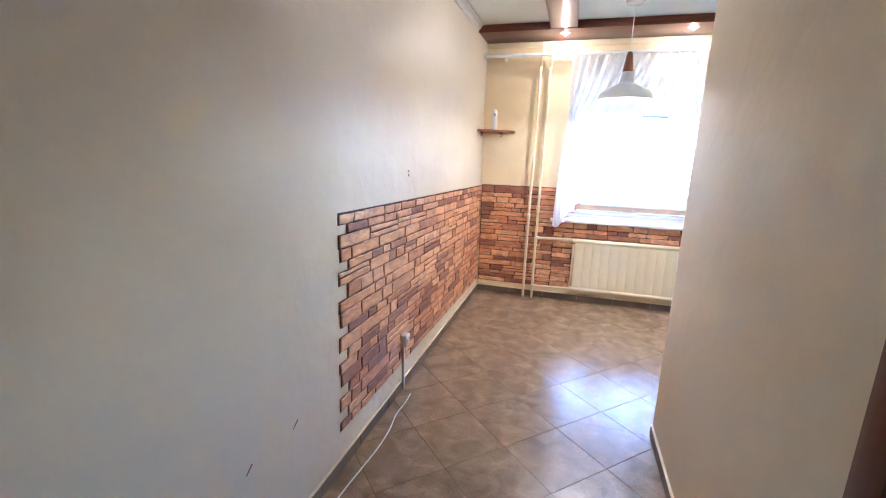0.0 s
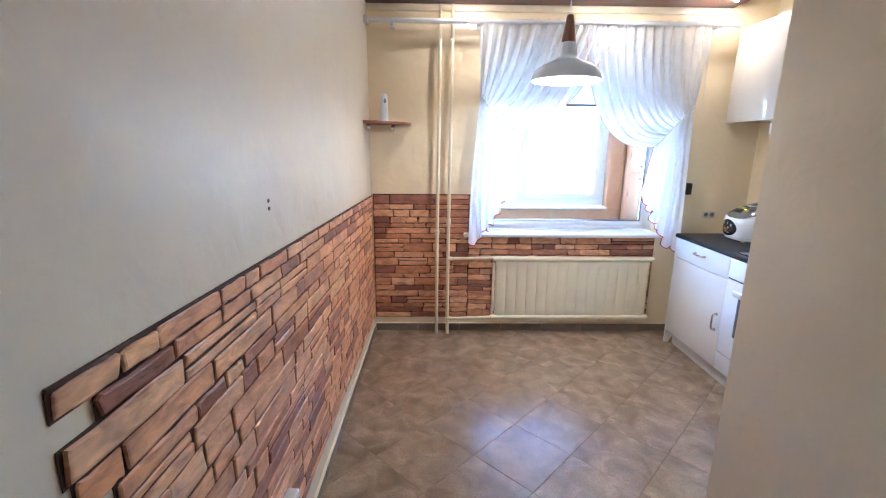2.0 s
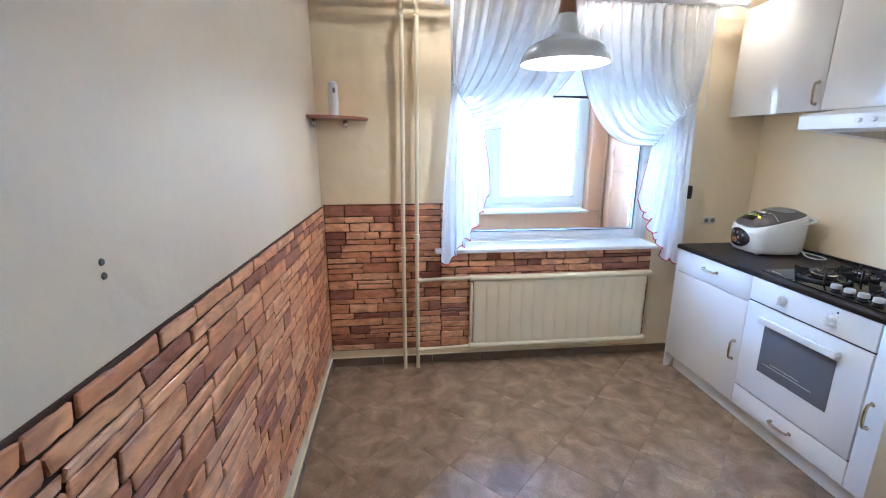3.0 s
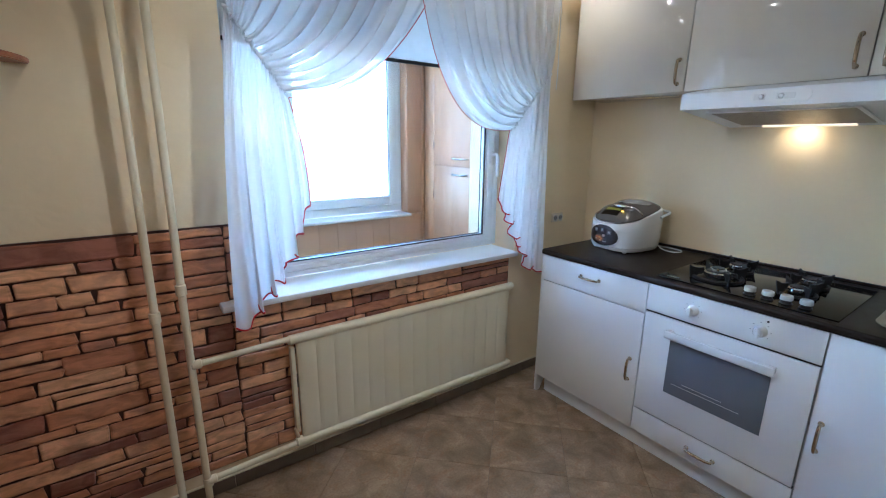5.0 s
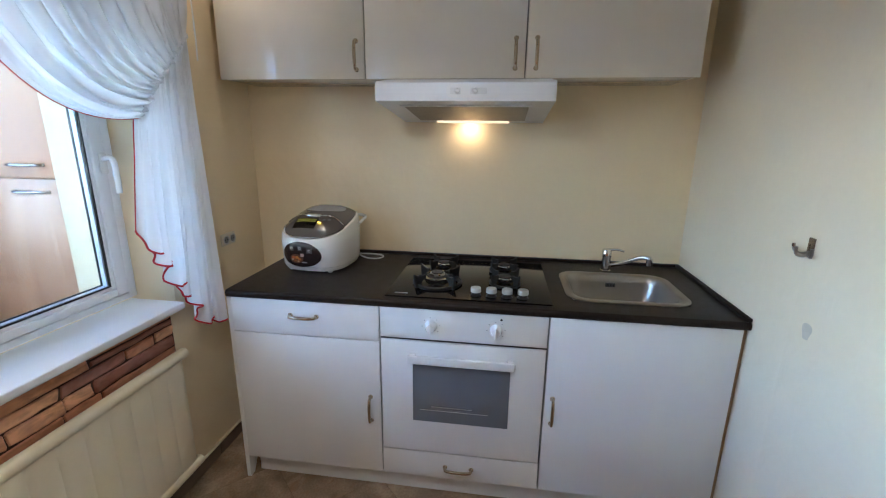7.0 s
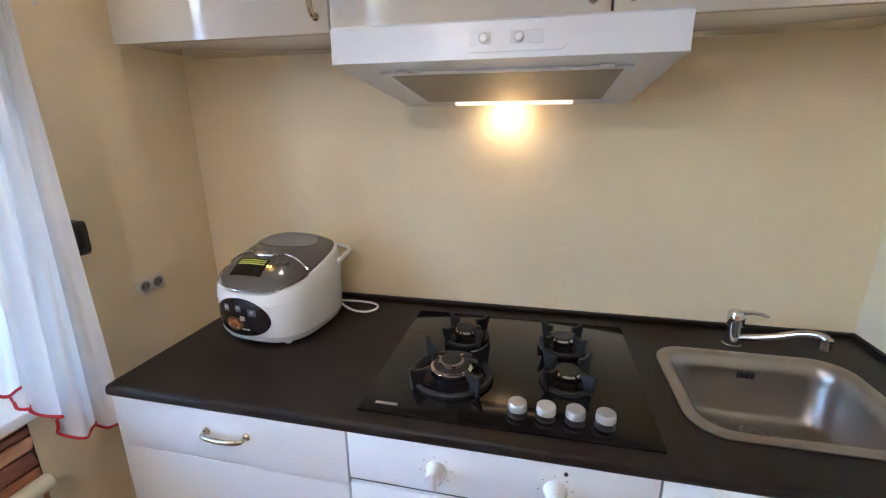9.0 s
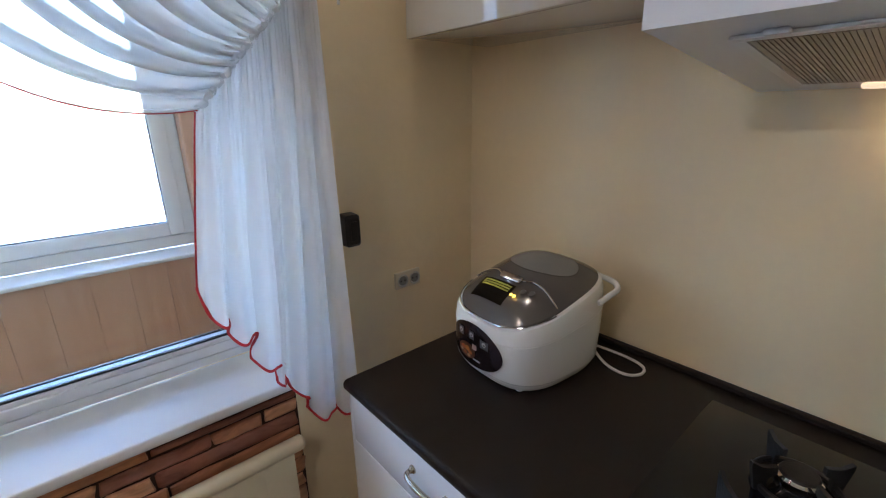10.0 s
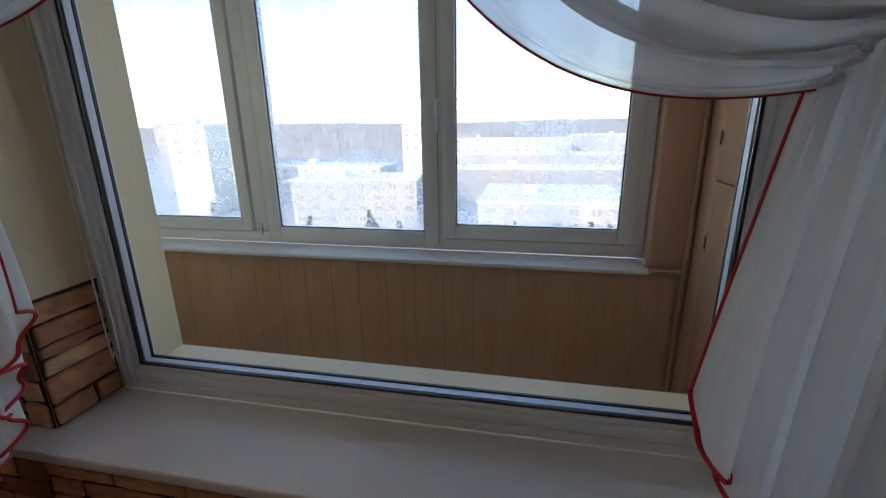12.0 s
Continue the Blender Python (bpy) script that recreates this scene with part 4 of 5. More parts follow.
def burner(x, y, r, wok):
    cast = part("burner", turned(lathe([(0, 0.0), (r * 0.92, 0.0), (r * 0.95, 0.004), (r * 0.72, 0.009), (r * 0.64, 0.013), (0, 0.013)], 32), pose(x, y, 0.0062)), BLACKGLASS, hb)
    part("flame_ring", turned(lathe([(0, 0.012), (r * 0.56, 0.010), (r * 0.63, 0.012), (r * 0.63, 0.026), (r * 0.55, 0.030), (0, 0.030)], 40), pose(x, y, 0.0062)), CHROME, cast, "bare metal flame ring")
    part("burner_cap", turned(lathe([(0, 0.029), (r * 0.52, 0.029), (r * 0.54, 0.031), (r * 0.49, 0.034), (0, 0.035)], 36), pose(x, y, 0.0062)), IRON, cast)
    if wok:
        part("inner_ring", turned(lathe([(0, 0.034), (r * 0.36, 0.034), (r * 0.38, 0.036), (r * 0.37, 0.0415), (r * 0.32, 0.043), (0, 0.043)], 32), pose(x, y, 0.0062)), STEEL, cast)
        part("inner_cap", turned(lathe([(0, 0.0425), (r * 0.30, 0.0425), (r * 0.30, 0.046), (0, 0.047)], 28), pose(x, y, 0.0062)), IRON, cast)
        for a in (80, 200, 320):
            part("brass_clip", turned(bx(r * 0.34, r * 0.44, -0.004, 0.004, 0.038, 0.045, 0.001, 1), pose(x, y, 0.0062, 0, 0, a)), BRASS, cast)
    trivet = tube([(x + r * 1.16 * math.cos(2 * math.pi * k / 44), y + r * 1.16 * math.sin(2 * math.pi * k / 44), 0.014) for k in range(45)], 0.0060 if wok else 0.0045, 8)
    rim = turned(lathe([(r * 1.02, 0.0), (r * 1.20, 0.0), (r * 1.22, 0.004), (r * 1.12, 0.007), (r * 1.02, 0.0)], 44), pose(x, y, 0.0062))
    tip, top = (1.40, 0.050) if wok else (1.52, 0.048)
    fins = []
    for k in range(4):
        prof = [(r * 0.72, 0.031), (r * 0.72, 0.045), (r * 0.98, 0.043), (r * 1.22, top - 0.004), (r * tip, top + 0.004), (r * (tip + 0.01), top - 0.004), (r * 1.34, 0.004), (r * 1.32, 0.0), (r * 1.00, 0.0), (r * 0.97, 0.022), (r * 0.84, 0.028)]
        fins.append(turned(loft([[(p, -0.0036, z) for p, z in prof], [(p, 0.0036, z) for p, z in prof]]), pose(x, y, 0.0062, 0, 0, 45 + 90 * k)))
    part("pan_support", merge(trivet, rim, *fins), IRON, hb, smooth=30)


burner(0.098, 0.124, 0.050, False)
burner(-0.090, 0.126, 0.077, True)
burner(0.102, -0.127, 0.049, False)
burner(-0.060, -0.132, 0.049, False)
for k in range(4):
    y = -0.029 - 0.0555 * k
    kn = part("knob", turned(lathe([(0, 0.0302), (0.0168, 0.030), (0.0182, 0.0285), (0.0190, 0.017), (0.0190, 0.014), (0, 0.014)], 24), pose(-0.197, y, 0.006)), KNOB, hb, "silver knob")
    part("knob_base", turned(lathe([(0, 0.014), (0.0155, 0.014), (0.0165, 0.004), (0.0195, 0.002), (0.0195, 0), (0, 0)], 20), pose(-0.197, y, 0.0061)), DARK, kn)

# wall units
XU = 1.779
for i, (y1, y0, hs) in enumerate(((4.166, 3.570, 0.565), (3.568, 2.972, 0.560), (2.970, 2.374, 0.036))):
    w = y1 - y0
    u = thing("wall_cabinet", "cream high-gloss wall cabinet with one door", "wall cabinet", XU, y1, 1.595, -90, group="wall cabinets above the worktop")
    part("body", bx(0.001, w - 0.001, 0.028, XR - XU - 0.001, 0.004, 0.60, 0.001), GLOSS, u)
    d = part("door", turned(bx(0.0015, w - 0.0015, 0.0, 0.018, 0.0, 0.602, 0.0015), pose(0, 0, 0, -0.8, 0, 0)), GLOSS, u)
    part("handle", turned(handle(0.100, 0.0048), pose(hs, 0, 0.083, 0, 90, 0)), BRASS, d, "polished bow handle")

# cooker hood
hw = 0.598
HOODWHITE = paint("white_hood_enamel", (0.78, 0.80, 0.84), 0.3, vary=0.02, bump=0.02)
ho = thing("cooker_hood", "white slimline cooker hood with sliding switches, its lamp lit", "cooker hood", 1.583, 3.473, 1.501, -90)
side = [(0.0, 0.0), (0.0, 0.058), (0.012, 0.064), (0.195, 0.092), (0.491, 0.092), (0.491, -0.052), (0.478, -0.054), (0.035, -0.003)]
part("casing", loft([[(x, y, z) for y, z in side] for x in (0, 0.003, hw - 0.003, hw)]), HOODWHITE, ho, smooth=25)
slope = math.degrees(math.atan2(-0.052, 0.455))
under = pose(0, 0.035, -0.0035, slope, 0, 0)
FILTER = paint("greasy_aluminium", (0.34, 0.32, 0.30), 0.4, metal=0.8, vary=0.15, scale=20)
gf = part("grease_filter", turned(bx(0.08, hw - 0.08, 0.05, 0.365, -0.003, 0.0), under), FILTER, ho, "aluminium grease filter", smooth=None)
for k in range(84):
    x = 0.085 + k * (hw - 0.17) / 84
    part("slat", turned(bx(x, x + 0.0034, 0.055, 0.36, -0.0042, -0.0031), under), FILTER, gf, smooth=None)
part("filter_frame", turned(merge(bx(0.066, hw - 0.066, 0.036, 0.05, -0.0045, 0.0, 0.001, 1), bx(0.066, 0.08, 0.05, 0.365, -0.0045, 0), bx(hw - 0.08, hw - 0.066, 0.05, 0.365, -0.0045, 0)), under), HOODWHITE, ho, smooth=None)
for x in (0.10, hw - 0.125):
    part("latch", turned(bx(x, x + 0.025, 0.022, 0.034, -0.006, 0.0, 0.002, 1), under), HOODWHITE, ho)
part("light_cover", turned(bx(0.145, hw - 0.143, 0.394, 0.414, -0.007, 0.0, 0.0033, 3), under), glow("hood_lens", (1.0, 0.74, 0.44), 0.05), ho, "glowing light cover")
part("switch_plate", prism([(x + 0.330, z + 0.031) for x, z in rounded(0.088, 0.021, 0.018)], 0, 0.003), PVC, ho)
ho.children[-1].matrix_basis = pose(0, 0, 0, 90, 0, 0)
for a, b in ((0.255, 0.290), (0.322, 0.375)):
    s = part("switch_slot", bx(a, b, -0.0042, -0.0032, 0.021, 0.041, 0.0004, 1), paint("grey_slot", (0.70, 0.71, 0.72), 0.4), ho)
    part("slider", turned(lathe([(0, 0.010), (0.006, 0.009), (0.0085, 0.004), (0.0085, 0), (0, 0)], 16), pose((a + b) / 2 + (0.006 if a < 0.3 else -0.012), -0.0042, 0.031, 90, 0, 0)), PVC, s)
hl = look((1.583 + 0.430, 3.473 - 0.285, 1.501 - 0.072), (1.583 + 1.430, 3.473 - 0.285, 0.73))
lamp("hood_light", "SPOT", hl, HOOD_W, (1.0, 0.74, 0.42), 0.02).data.spot_size = radians(160)

# ---------------------------------------------------------------- multicooker
def sq(a, n):
    c, s = math.cos(a), math.sin(a)
    return math.copysign(abs(c) ** (2 / n), c), math.copysign(abs(s) ** (2 / n), s)


CW, CD = 0.146, 0.160
def ring(zf, zb, kx, ky, n=3.1, dy=0.0, dome=0.0, m=56):
    out = []
    for k in range(m):
        x, y = sq(2 * math.pi * k / m, n)
        t = (y + 1) / 2
        out.append((CW * kx * x, CD * ky * y + dy, zf + (zb - zf) * (t ** 0.75) + dome))
    return out


mc = thing("multicooker", "white rice cooker with a grey lid and lit display", "rice cooker", 1.849, 3.808, WZ1, -95)
part("body", loft([ring(0.008, 0.008, 0.84, 0.84), ring(0.009, 0.009, 0.91, 0.91), ring(0.026, 0.026, 0.968, 0.968), ring(0.030, 0.030, 0.974, 0.974), ring(0.07, 0.08, 0.99, 0.99), ring(0.112, 0.156, 1.0, 1.0), ring(0.1135, 0.1575, 0.994, 0.994), ring(0.115, 0.159, 1.0, 1.0), ring(0.132, 0.206, 0.985, 0.985), ring(0.143, 0.224, 0.955, 0.955), ring(0.146, 0.229, 0.91, 0.905)]), WHITE, mc, smooth=50)
part("base_seam", loft([ring(0.0265, 0.0265, 0.972, 0.972), ring(0.028, 0.028, 0.976, 0.976)], cap=False), paint("seam_grey", (0.4, 0.4, 0.41), 0.5), mc)


def on_lid(x, y, h=0.002):
    """A point just above the sloping lid."""
    t = max(0.0, min(1.0, (y / CD + 1) / 2))
    e = min(1.0, ((abs(x) / (CW * 0.93)) ** 3 + (abs(y) / (CD * 0.935)) ** 3) ** (1 / 3))
    rim = 0.146 + 0.083 * t ** 0.75
    return (x, y, rim + 0.044 * (1 - e ** 2.9) + h)


def lid_ring(k, h=0.0, m=56):
    return [on_lid(CW * 0.905 * k * x, CD * 0.93 * k * y, h) for x, y in (sq(2 * math.pi * i / m, 3.0) for i in range(m))]


part("lid", loft([lid_ring(1.0, -0.006), lid_ring(1.0), lid_ring(0.97), lid_ring(0.92), lid_ring(0.85), lid_ring(0.75), lid_ring(0.6), lid_ring(0.42), lid_ring(0.2)]), GREYLID, mc, "grey metallic lid", smooth=60)


def lid_patch(x0, x1, y0, y1, h, nx=10, ny=8):
    return grid(lambda u, v: on_lid(x0 + (x1 - x0) * u, y0 + (y1 - y0) * v, h), nx, ny)


part("steam_panel", grid(lambda u, v: on_lid(0.092 * u ** 0.5 * math.cos(6.2832 * v), 0.046 + 0.060 * u ** 0.5 * math.sin(6.2832 * v), 0.0016), 10, 36), paint("smoked_lid_panel", (0.21, 0.205, 0.20), 0.10), mc, "smoked oval lid panel", smooth=60)
def seam(x):
    a = abs(x)
    k, q = max(0.0, min(1.0, (a - 0.030) / 0.030)), max(0.0, min(1.0, (a - 0.085) / 0.042))
    return on_lid(x, -0.056 + 0.010 * k * k * (3 - 2 * k) - 0.006 * q, 0.0030)


part("lid_line", tube([seam(-0.127 + 0.254 * k / 60) for k in range(61)], 0.0022, 6), CHROME, mc, "chrome lid seam")
part("panel_rim", tube([on_lid(0.093 * math.cos(radians(a)), 0.046 + 0.061 * math.sin(radians(a)), 0.0010) for a in range(0, 361, 10)], 0.0008, 6), GREYLID, mc, "thin bright panel rim")
part("lid_button", turned(bx(-0.032, 0.032, -0.009, 0.009, -0.006, 0.006, 0.005, 3), Matrix.Translation(on_lid(0, -0.060, 0.004)) @ pose(0, 0, 0, 30, 0, 0)), CHROME, mc, "chrome lid button")
part("lid_rim", tube([on_lid(x, y, 0.0005) for x, y in ((CW * 0.945 * sq(radians(a), 3.0)[0], CD * 0.95 * sq(radians(a), 3.0)[1]) for a in range(195, 346, 5))], 0.0016, 6), CHROME, mc, "chrome front rim")
ds_ = part("display", lid_patch(-0.070, 0.030, -0.122, -0.074, 0.0022), BLACKGLASS, mc, "dark display")
for k in range(3):
    y = -0.081 - 0.0058 * k
    part("display_line", lid_patch(-0.062, 0.023, y - 0.0019, y + 0.0019, 0.0032, 10, 1), glow("display_yellow", (0.30, 0.30, 0.04), 0.008), ds_, "yellow-green display line")
part("indicator", merge(*[turned(lathe([(0, 0.0015), (0.0035, 0.0015), (0.0035, 0), (0, 0)], 10), Matrix.Translation(on_lid(x, -0.098, 0.006)) @ pose(0, 0, 0, 28, 0, 0)) for x in (0.038, 0.047)]), glow("indicator_amber", (1.0, 0.55, 0.05), 0.3), mc, "lit amber lamps")
part("dial_button", merge(*[turned(lathe([(0, 0.002), (0.007, 0.002), (0.008, 0), (0, 0)], 16), Matrix.Translation(on_lid(x, y, 0.004)) @ pose(0, 0, 0, 28, 0, 0)) for x, y in ((0.056, -0.080), (0.074, -0.072))]), paint("dark_grey_button", (0.09, 0.09, 0.09), 0.35), mc)


def on_front(x, z, h):
    n = 3.1
    return (x, -CD * (1 - min(1, abs(x) / CW) ** n) ** (1 / n) - h, z)


cp = part("control_panel", grid(lambda u, v: on_front(0.089 * u * math.cos(6.2832 * v) - 0.014, 0.082 + 0.053 * u * math.sin(6.2832 * v) - 0.004 * u * math.cos(6.2832 * v) ** 2, 0.003 * (1 - u ** 6) + 0.0006), 8, 40), paint("dark_print_panel", (0.022, 0.016, 0.020), 0.2), mc, "dark printed oval panel", smooth=60)
def print_disc(x, z, rx, rz, col, h=0.0046):
    """A round printed patch on the bowed control panel."""
    part("print_patch", grid(lambda u, v: on_front(x - 0.014 + rx * u * math.cos(6.2832 * v), z + rz * u * math.sin(6.2832 * v), h), 2, 18), paint("print_colour", col, 0.35, vary=0.3, scale=60), cp, smooth=60)


def print_block(x, z, ww, hh, col, h=0.0046):
    part("print_patch", grid(lambda u, v: on_front(x - 0.014 + ww * (u - 0.5), z + hh * (v - 0.5), h), 3, 2), paint("print_colour", col, 0.35, vary=0.25, scale=60), cp, smooth=60)


for x, z, ww in ((-0.040, 0.106, 0.019), (-0.002, 0.107, 0.018), (0.040, 0.099, 0.026)):
    print_block(x, z, ww, 0.020, (0.075, 0.075, 0.085))
    print_disc(x, z + 0.001, 0.0062, 0.0055, (0.50, 0.50, 0.53), 0.0052)
    print_disc(x + 0.001, z, 0.0028, 0.0026, (0.05, 0.05, 0.05), 0.0057)
print_disc(-0.018, 0.064, 0.030, 0.019, (0.10, 0.035, 0.015))
for x, z, r, col in ((-0.030, 0.068, 0.0085, (0.42, 0.10, 0.02)), (-0.016, 0.069, 0.0090, (0.55, 0.20, 0.03)), (-0.005, 0.062, 0.0070, (0.45, 0.14, 0.03)), (-0.024, 0.056, 0.0070, (0.30, 0.09, 0.02)), (-0.036, 0.060, 0.0050, (0.45, 0.34, 0.22)), (-0.010, 0.053, 0.0055, (0.50, 0.30, 0.16))):
    print_disc(x, z, r, r * 0.7, col, 0.0052)
print_block(0.008, 0.080, 0.015, 0.013, (0.55, 0.42, 0.42))
print_block(0.016, 0.050, 0.024, 0.004, (0.40, 0.40, 0.42))
half = [(CW * 0.985, 0.070, 0.176), (CW * 1.015, 0.100, 0.187), (CW * 0.985, 0.140, 0.196), (CW * 0.60, 0.168, 0.199)]
part("carry_handle", tube(smooth_path(half + [(-x, y, z) for x, y, z in half[::-1]], 60), 0.0070, 10), WHITE, mc)
for sx, sy in ((-0.088, -0.112), (0.088, -0.112), (-0.092, 0.105), (0.100, 0.100)):
    part("foot", turned(lathe([(0, 0), (0.009, 0), (0.011, 0.004), (0.011, 0.011), (0, 0.011)], 14), pose(sx, sy, 0.0005)), PVC, mc)
part("power_cord", tube(smooth_path([(0.10, 0.125, 0.035), (0.125, 0.125, 0.012), (0.165, 0.115, 0.0052), (0.205, 0.120, 0.005), (0.222, 0.150, 0.005), (0.205, 0.180, 0.005), (0.15, 0.186, 0.006), (0.05, 0.172, 0.006), (-0.05, 0.170, 0.008)], 60), 0.0034, 8), PVC, mc, "white power cord")

# ---------------------------------------------------------------- things on the walls
so = thing("double_socket", "grey double wall socket beside the window", "socket", 1.796, YW, 0.938)
part("plate", bx(-0.046, 0.046, -0.010, -0.0005, -0.026, 0.026, 0.003), paint("beige_socket_plate", (0.68, 0.585, 0.44), 0.4), so)
for x in (-0.022, 0.022):
    part("outlet", turned(lathe([(0.017, 0.0), (0.020, 0.004), (0.018, 0.005), (0.015, -0.002), (0, -0.002), (0, -0.004), (0.017, -0.004)], 20), pose(x, -0.0105, 0, 90, 0, 0)), paint("worn_outlet_ring", (0.52, 0.50, 0.47), 0.4), so)
    part("recess", turned(lathe([(0, 0.0006), (0.0145, 0.0006), (0.0145, 0), (0, 0)], 18), pose(x, -0.0127, 0, 90, 0, 0)), paint("outlet_recess", (0.20, 0.19, 0.18), 0.5), so)
    part("pin_hole", merge(*[turned(lathe([(0, 0.001), (0.003, 0.001), (0.003, 0), (0, 0)], 10), pose(x + d, -0.0129, 0, 90, 0, 0)) for d in (-0.007, 0.007)]), DARK, so)
sw = thing("wall_holder", "black plastic holder screwed to the wall beside the curtain", "holder", 1.604, YW, 1.13)
part("body", loft([[(x, y, z) for x, z in rounded(a, b, 0.008, 4)] for a, b, y in ((0.020, 0.040, -0.0005), (0.022, 0.043, -0.006), (0.021, 0.042, -0.040), (0.016, 0.034, -0.048))]), DARK, sw)
part("face_rib", bx(-0.010, 0.010, -0.051, -0.046, -0.026, 0.026, 0.003), IRON, sw)
hk = thing("wall_hook", "small steel coat hook on the partition wall", "hook", 1.285, YH, 1.112, 180)
part("plate", bx(-0.012, 0.012, -0.004, -0.0005, -0.018, 0.034, 0.002), STEEL, hk)
part("prong", tube(smooth_path([(0, -0.003, -0.006), (0, -0.018, -0.014), (0, -0.034, -0.008), (0, -0.038, 0.010)], 14), 0.0045, 8), STEEL, hk)
for s in (-1, 1):
    part("prong", tube(smooth_path([(0, -0.004, -0.004), (s * 0.02, -0.014, -0.012), (s * 0.034, -0.020, -0.004), (s * 0.036, -0.022, 0.012)], 14), 0.004, 8), STEEL, hk)
ot = thing("wall_socket", "white surface socket low on the stone panel with a trunking strip", "socket", XL, 2.18, 0.32, 90)
part("box", bx(-0.030, 0.030, -0.044, -0.001, -0.032, 0.032, 0.006, 3), PVC, ot)
part("outlet", turned(lathe([(0.017, 0.0), (0.020, 0.004), (0.018, 0.005), (0.015, -0.002), (0, -0.002), (0, -0.004), (0.017, -0.004)], 20), pose(0, -0.0445, 0, 90, 0, 0)), WHITE, ot)
part("trunking", bx(-0.010, 0.010, -0.022, -0.009, -0.305, -0.031, 0.002), PVC, ot)
for z in (1.264, 1.242):
    solid("wall_plug", turned(lathe([(0, 0.0035), (0.005, 0.003), (0.006, 0.0005), (0, 0.0005)], 12), pose(0, 0, 0, 0, 90, 0)), paint("plug_grey", (0.12, 0.12, 0.12), 0.7), "small dark screw plug remaining in the wall", "wall plug", group="screw plugs", at=pose(XL, 2.265, z))
for y, z, a in ((1.189, 0.417, 35), (0.957, 0.412, 40)):
    solid("scuff_mark", bx(0.0005, 0.0012, -0.018, 0.018, -0.003, 0.003), paint("scuff_brown", (0.22, 0.16, 0.12), 0.8), "short dark scuff on the plaster", "scuff", group="scuffs", at=pose(XL, y, z, a), smooth=None)
solid("floor_cable", tube(smooth_path([(-0.66, 0.75, 0.006), (-0.655, 1.0, 0.006), (-0.652, 1.33, 0.006), (-0.640, 1.51, 0.006), (-0.630, 1.66, 0.006), (-0.634, 1.80, 0.006), (-0.652, 1.93, 0.006), (-0.648, 2.05, 0.006), (-0.652, 2.14, 0.008)], 60), 0.0035, 8), PVC, "thin white cable lying along the skirting", "cable")

SMX, SMZ = 1.24, 0.907
solid("wall_smudge", loft([[(0.016 * k * math.cos(a) * (1 + 0.2 * math.sin(3 * a)), 0.026 * k * math.sin(a) * (1 + 0.15 * math.cos(2 * a)), z) for a in [2 * math.pi * i / 28 for i in range(28)]] for k, z in ((1.0, 0.0003), (0.9, 0.0006))]), paint("grey_smudge", (0.58, 0.52, 0.43), 0.6, vary=0.12, scale=40), "faint grey smudge on the partition wall", "smudge", at=pose(SMX, YH - 0.0031, SMZ, 90, 0, 183.2), smooth=None)

# passage door
dd = thing("door_1", "closed brown laminate door with a brown casing", "door", XB, -0.05, 0, -90, kind="structure")
part("casing", merge(bx(-0.86, -0.785, -0.022, -0.0005, 0.001, 2.06, 0.004), bx(0.0, 0.075, -0.022, -0.0005, 0.001, 2.06, 0.004), bx(-0.86, 0.075, -0.022, -0.0005, 2.061, 2.135, 0.004)), DOORWOOD, dd)
part("leaf", bx(-0.784, -0.001, -0.012, -0.0008, 0.006, 2.058, 0.002), DOORWOOD, dd)
part("leaf_panel", bx(-0.68, -0.10, -0.017, -0.012, 0.95, 1.90, 0.005), DOORWOOD, dd)
part("leaf_panel", bx(-0.68, -0.10, -0.017, -0.012, 0.15, 0.80, 0.005), DOORWOOD, dd)

# ---------------------------------------------------------------- balcony
solid("balcony_floor", bx(BX0 - 0.1, BX1 + 0.7, YO, BY + 0.3, -0.16, -0.04), paint("grey_balcony_screed", (0.22, 0.21, 0.20), 0.8, vary=0.2), "grey balcony floor", "floor", kind="structure", smooth=None)
solid("balcony_ceiling", bx(BX0 - 0.1, BX1 + 0.7, YO, BY + 0.3, ZC, ZC + 0.12), WHITE, "white balcony ceiling", "ceiling", kind="structure", smooth=None)
solid("wall_balcony_west", bx(BX0 - 0.1, BX0, YO, BY + 0.2, -0.04, ZC), WALL, "cream balcony end wall", "wall", kind="structure", smooth=None)
solid("wall_balcony_east", bx(BX1 + 0.55, BX1 + 0.65, YO, BY + 0.2, -0.04, ZC), WALL, "cream balcony end wall behind the cupboard", "wall", kind="structure", smooth=None)
par = solid("balcony_parapet", merge(bx(BX0, BX1 + 0.55, BY + 0.012, BY + 0.22, -0.04, 0.80), bx(1.51, BX1 + 0.55, BY + 0.012, BY + 0.22, 0.80, ZC), bx(BX0, 1.51, BY + 0.012, BY + 0.22, 2.22, ZC)), CLAD, "balcony parapet clad in brown plastic boards", "wall", kind="structure", smooth=None)
pw = 0.1405
for i in range(27):
    x = BX0 + 0.002 + i * pw
    if x + pw < BX1:
        part("plank", bx(x + 0.0004, x + pw - 0.0004, BY - 0.002, BY + 0.010, -0.039, 0.801, 0.0012, 1), CLAD, par)
part("corner_board", bx(1.512, 1.657, BY - 0.002, BY + 0.010, 0.83, ZC - 0.001, 0.002), CLAD, par)
solid("trim", bx(1.640, 1.657, BY - 0.016, BY - 0.003, -0.039, ZC - 0.002, 0.004), PEACH, "brown corner bead on the balcony wall", "trim", kind="structure")
solid("window_sill", bx(BX0 + 0.002, 1.500, BY - 0.085, BY + 0.088, 0.806, 0.826, 0.008, 3), SILL, "white plastic balcony window board", "window sill", kind="structure")
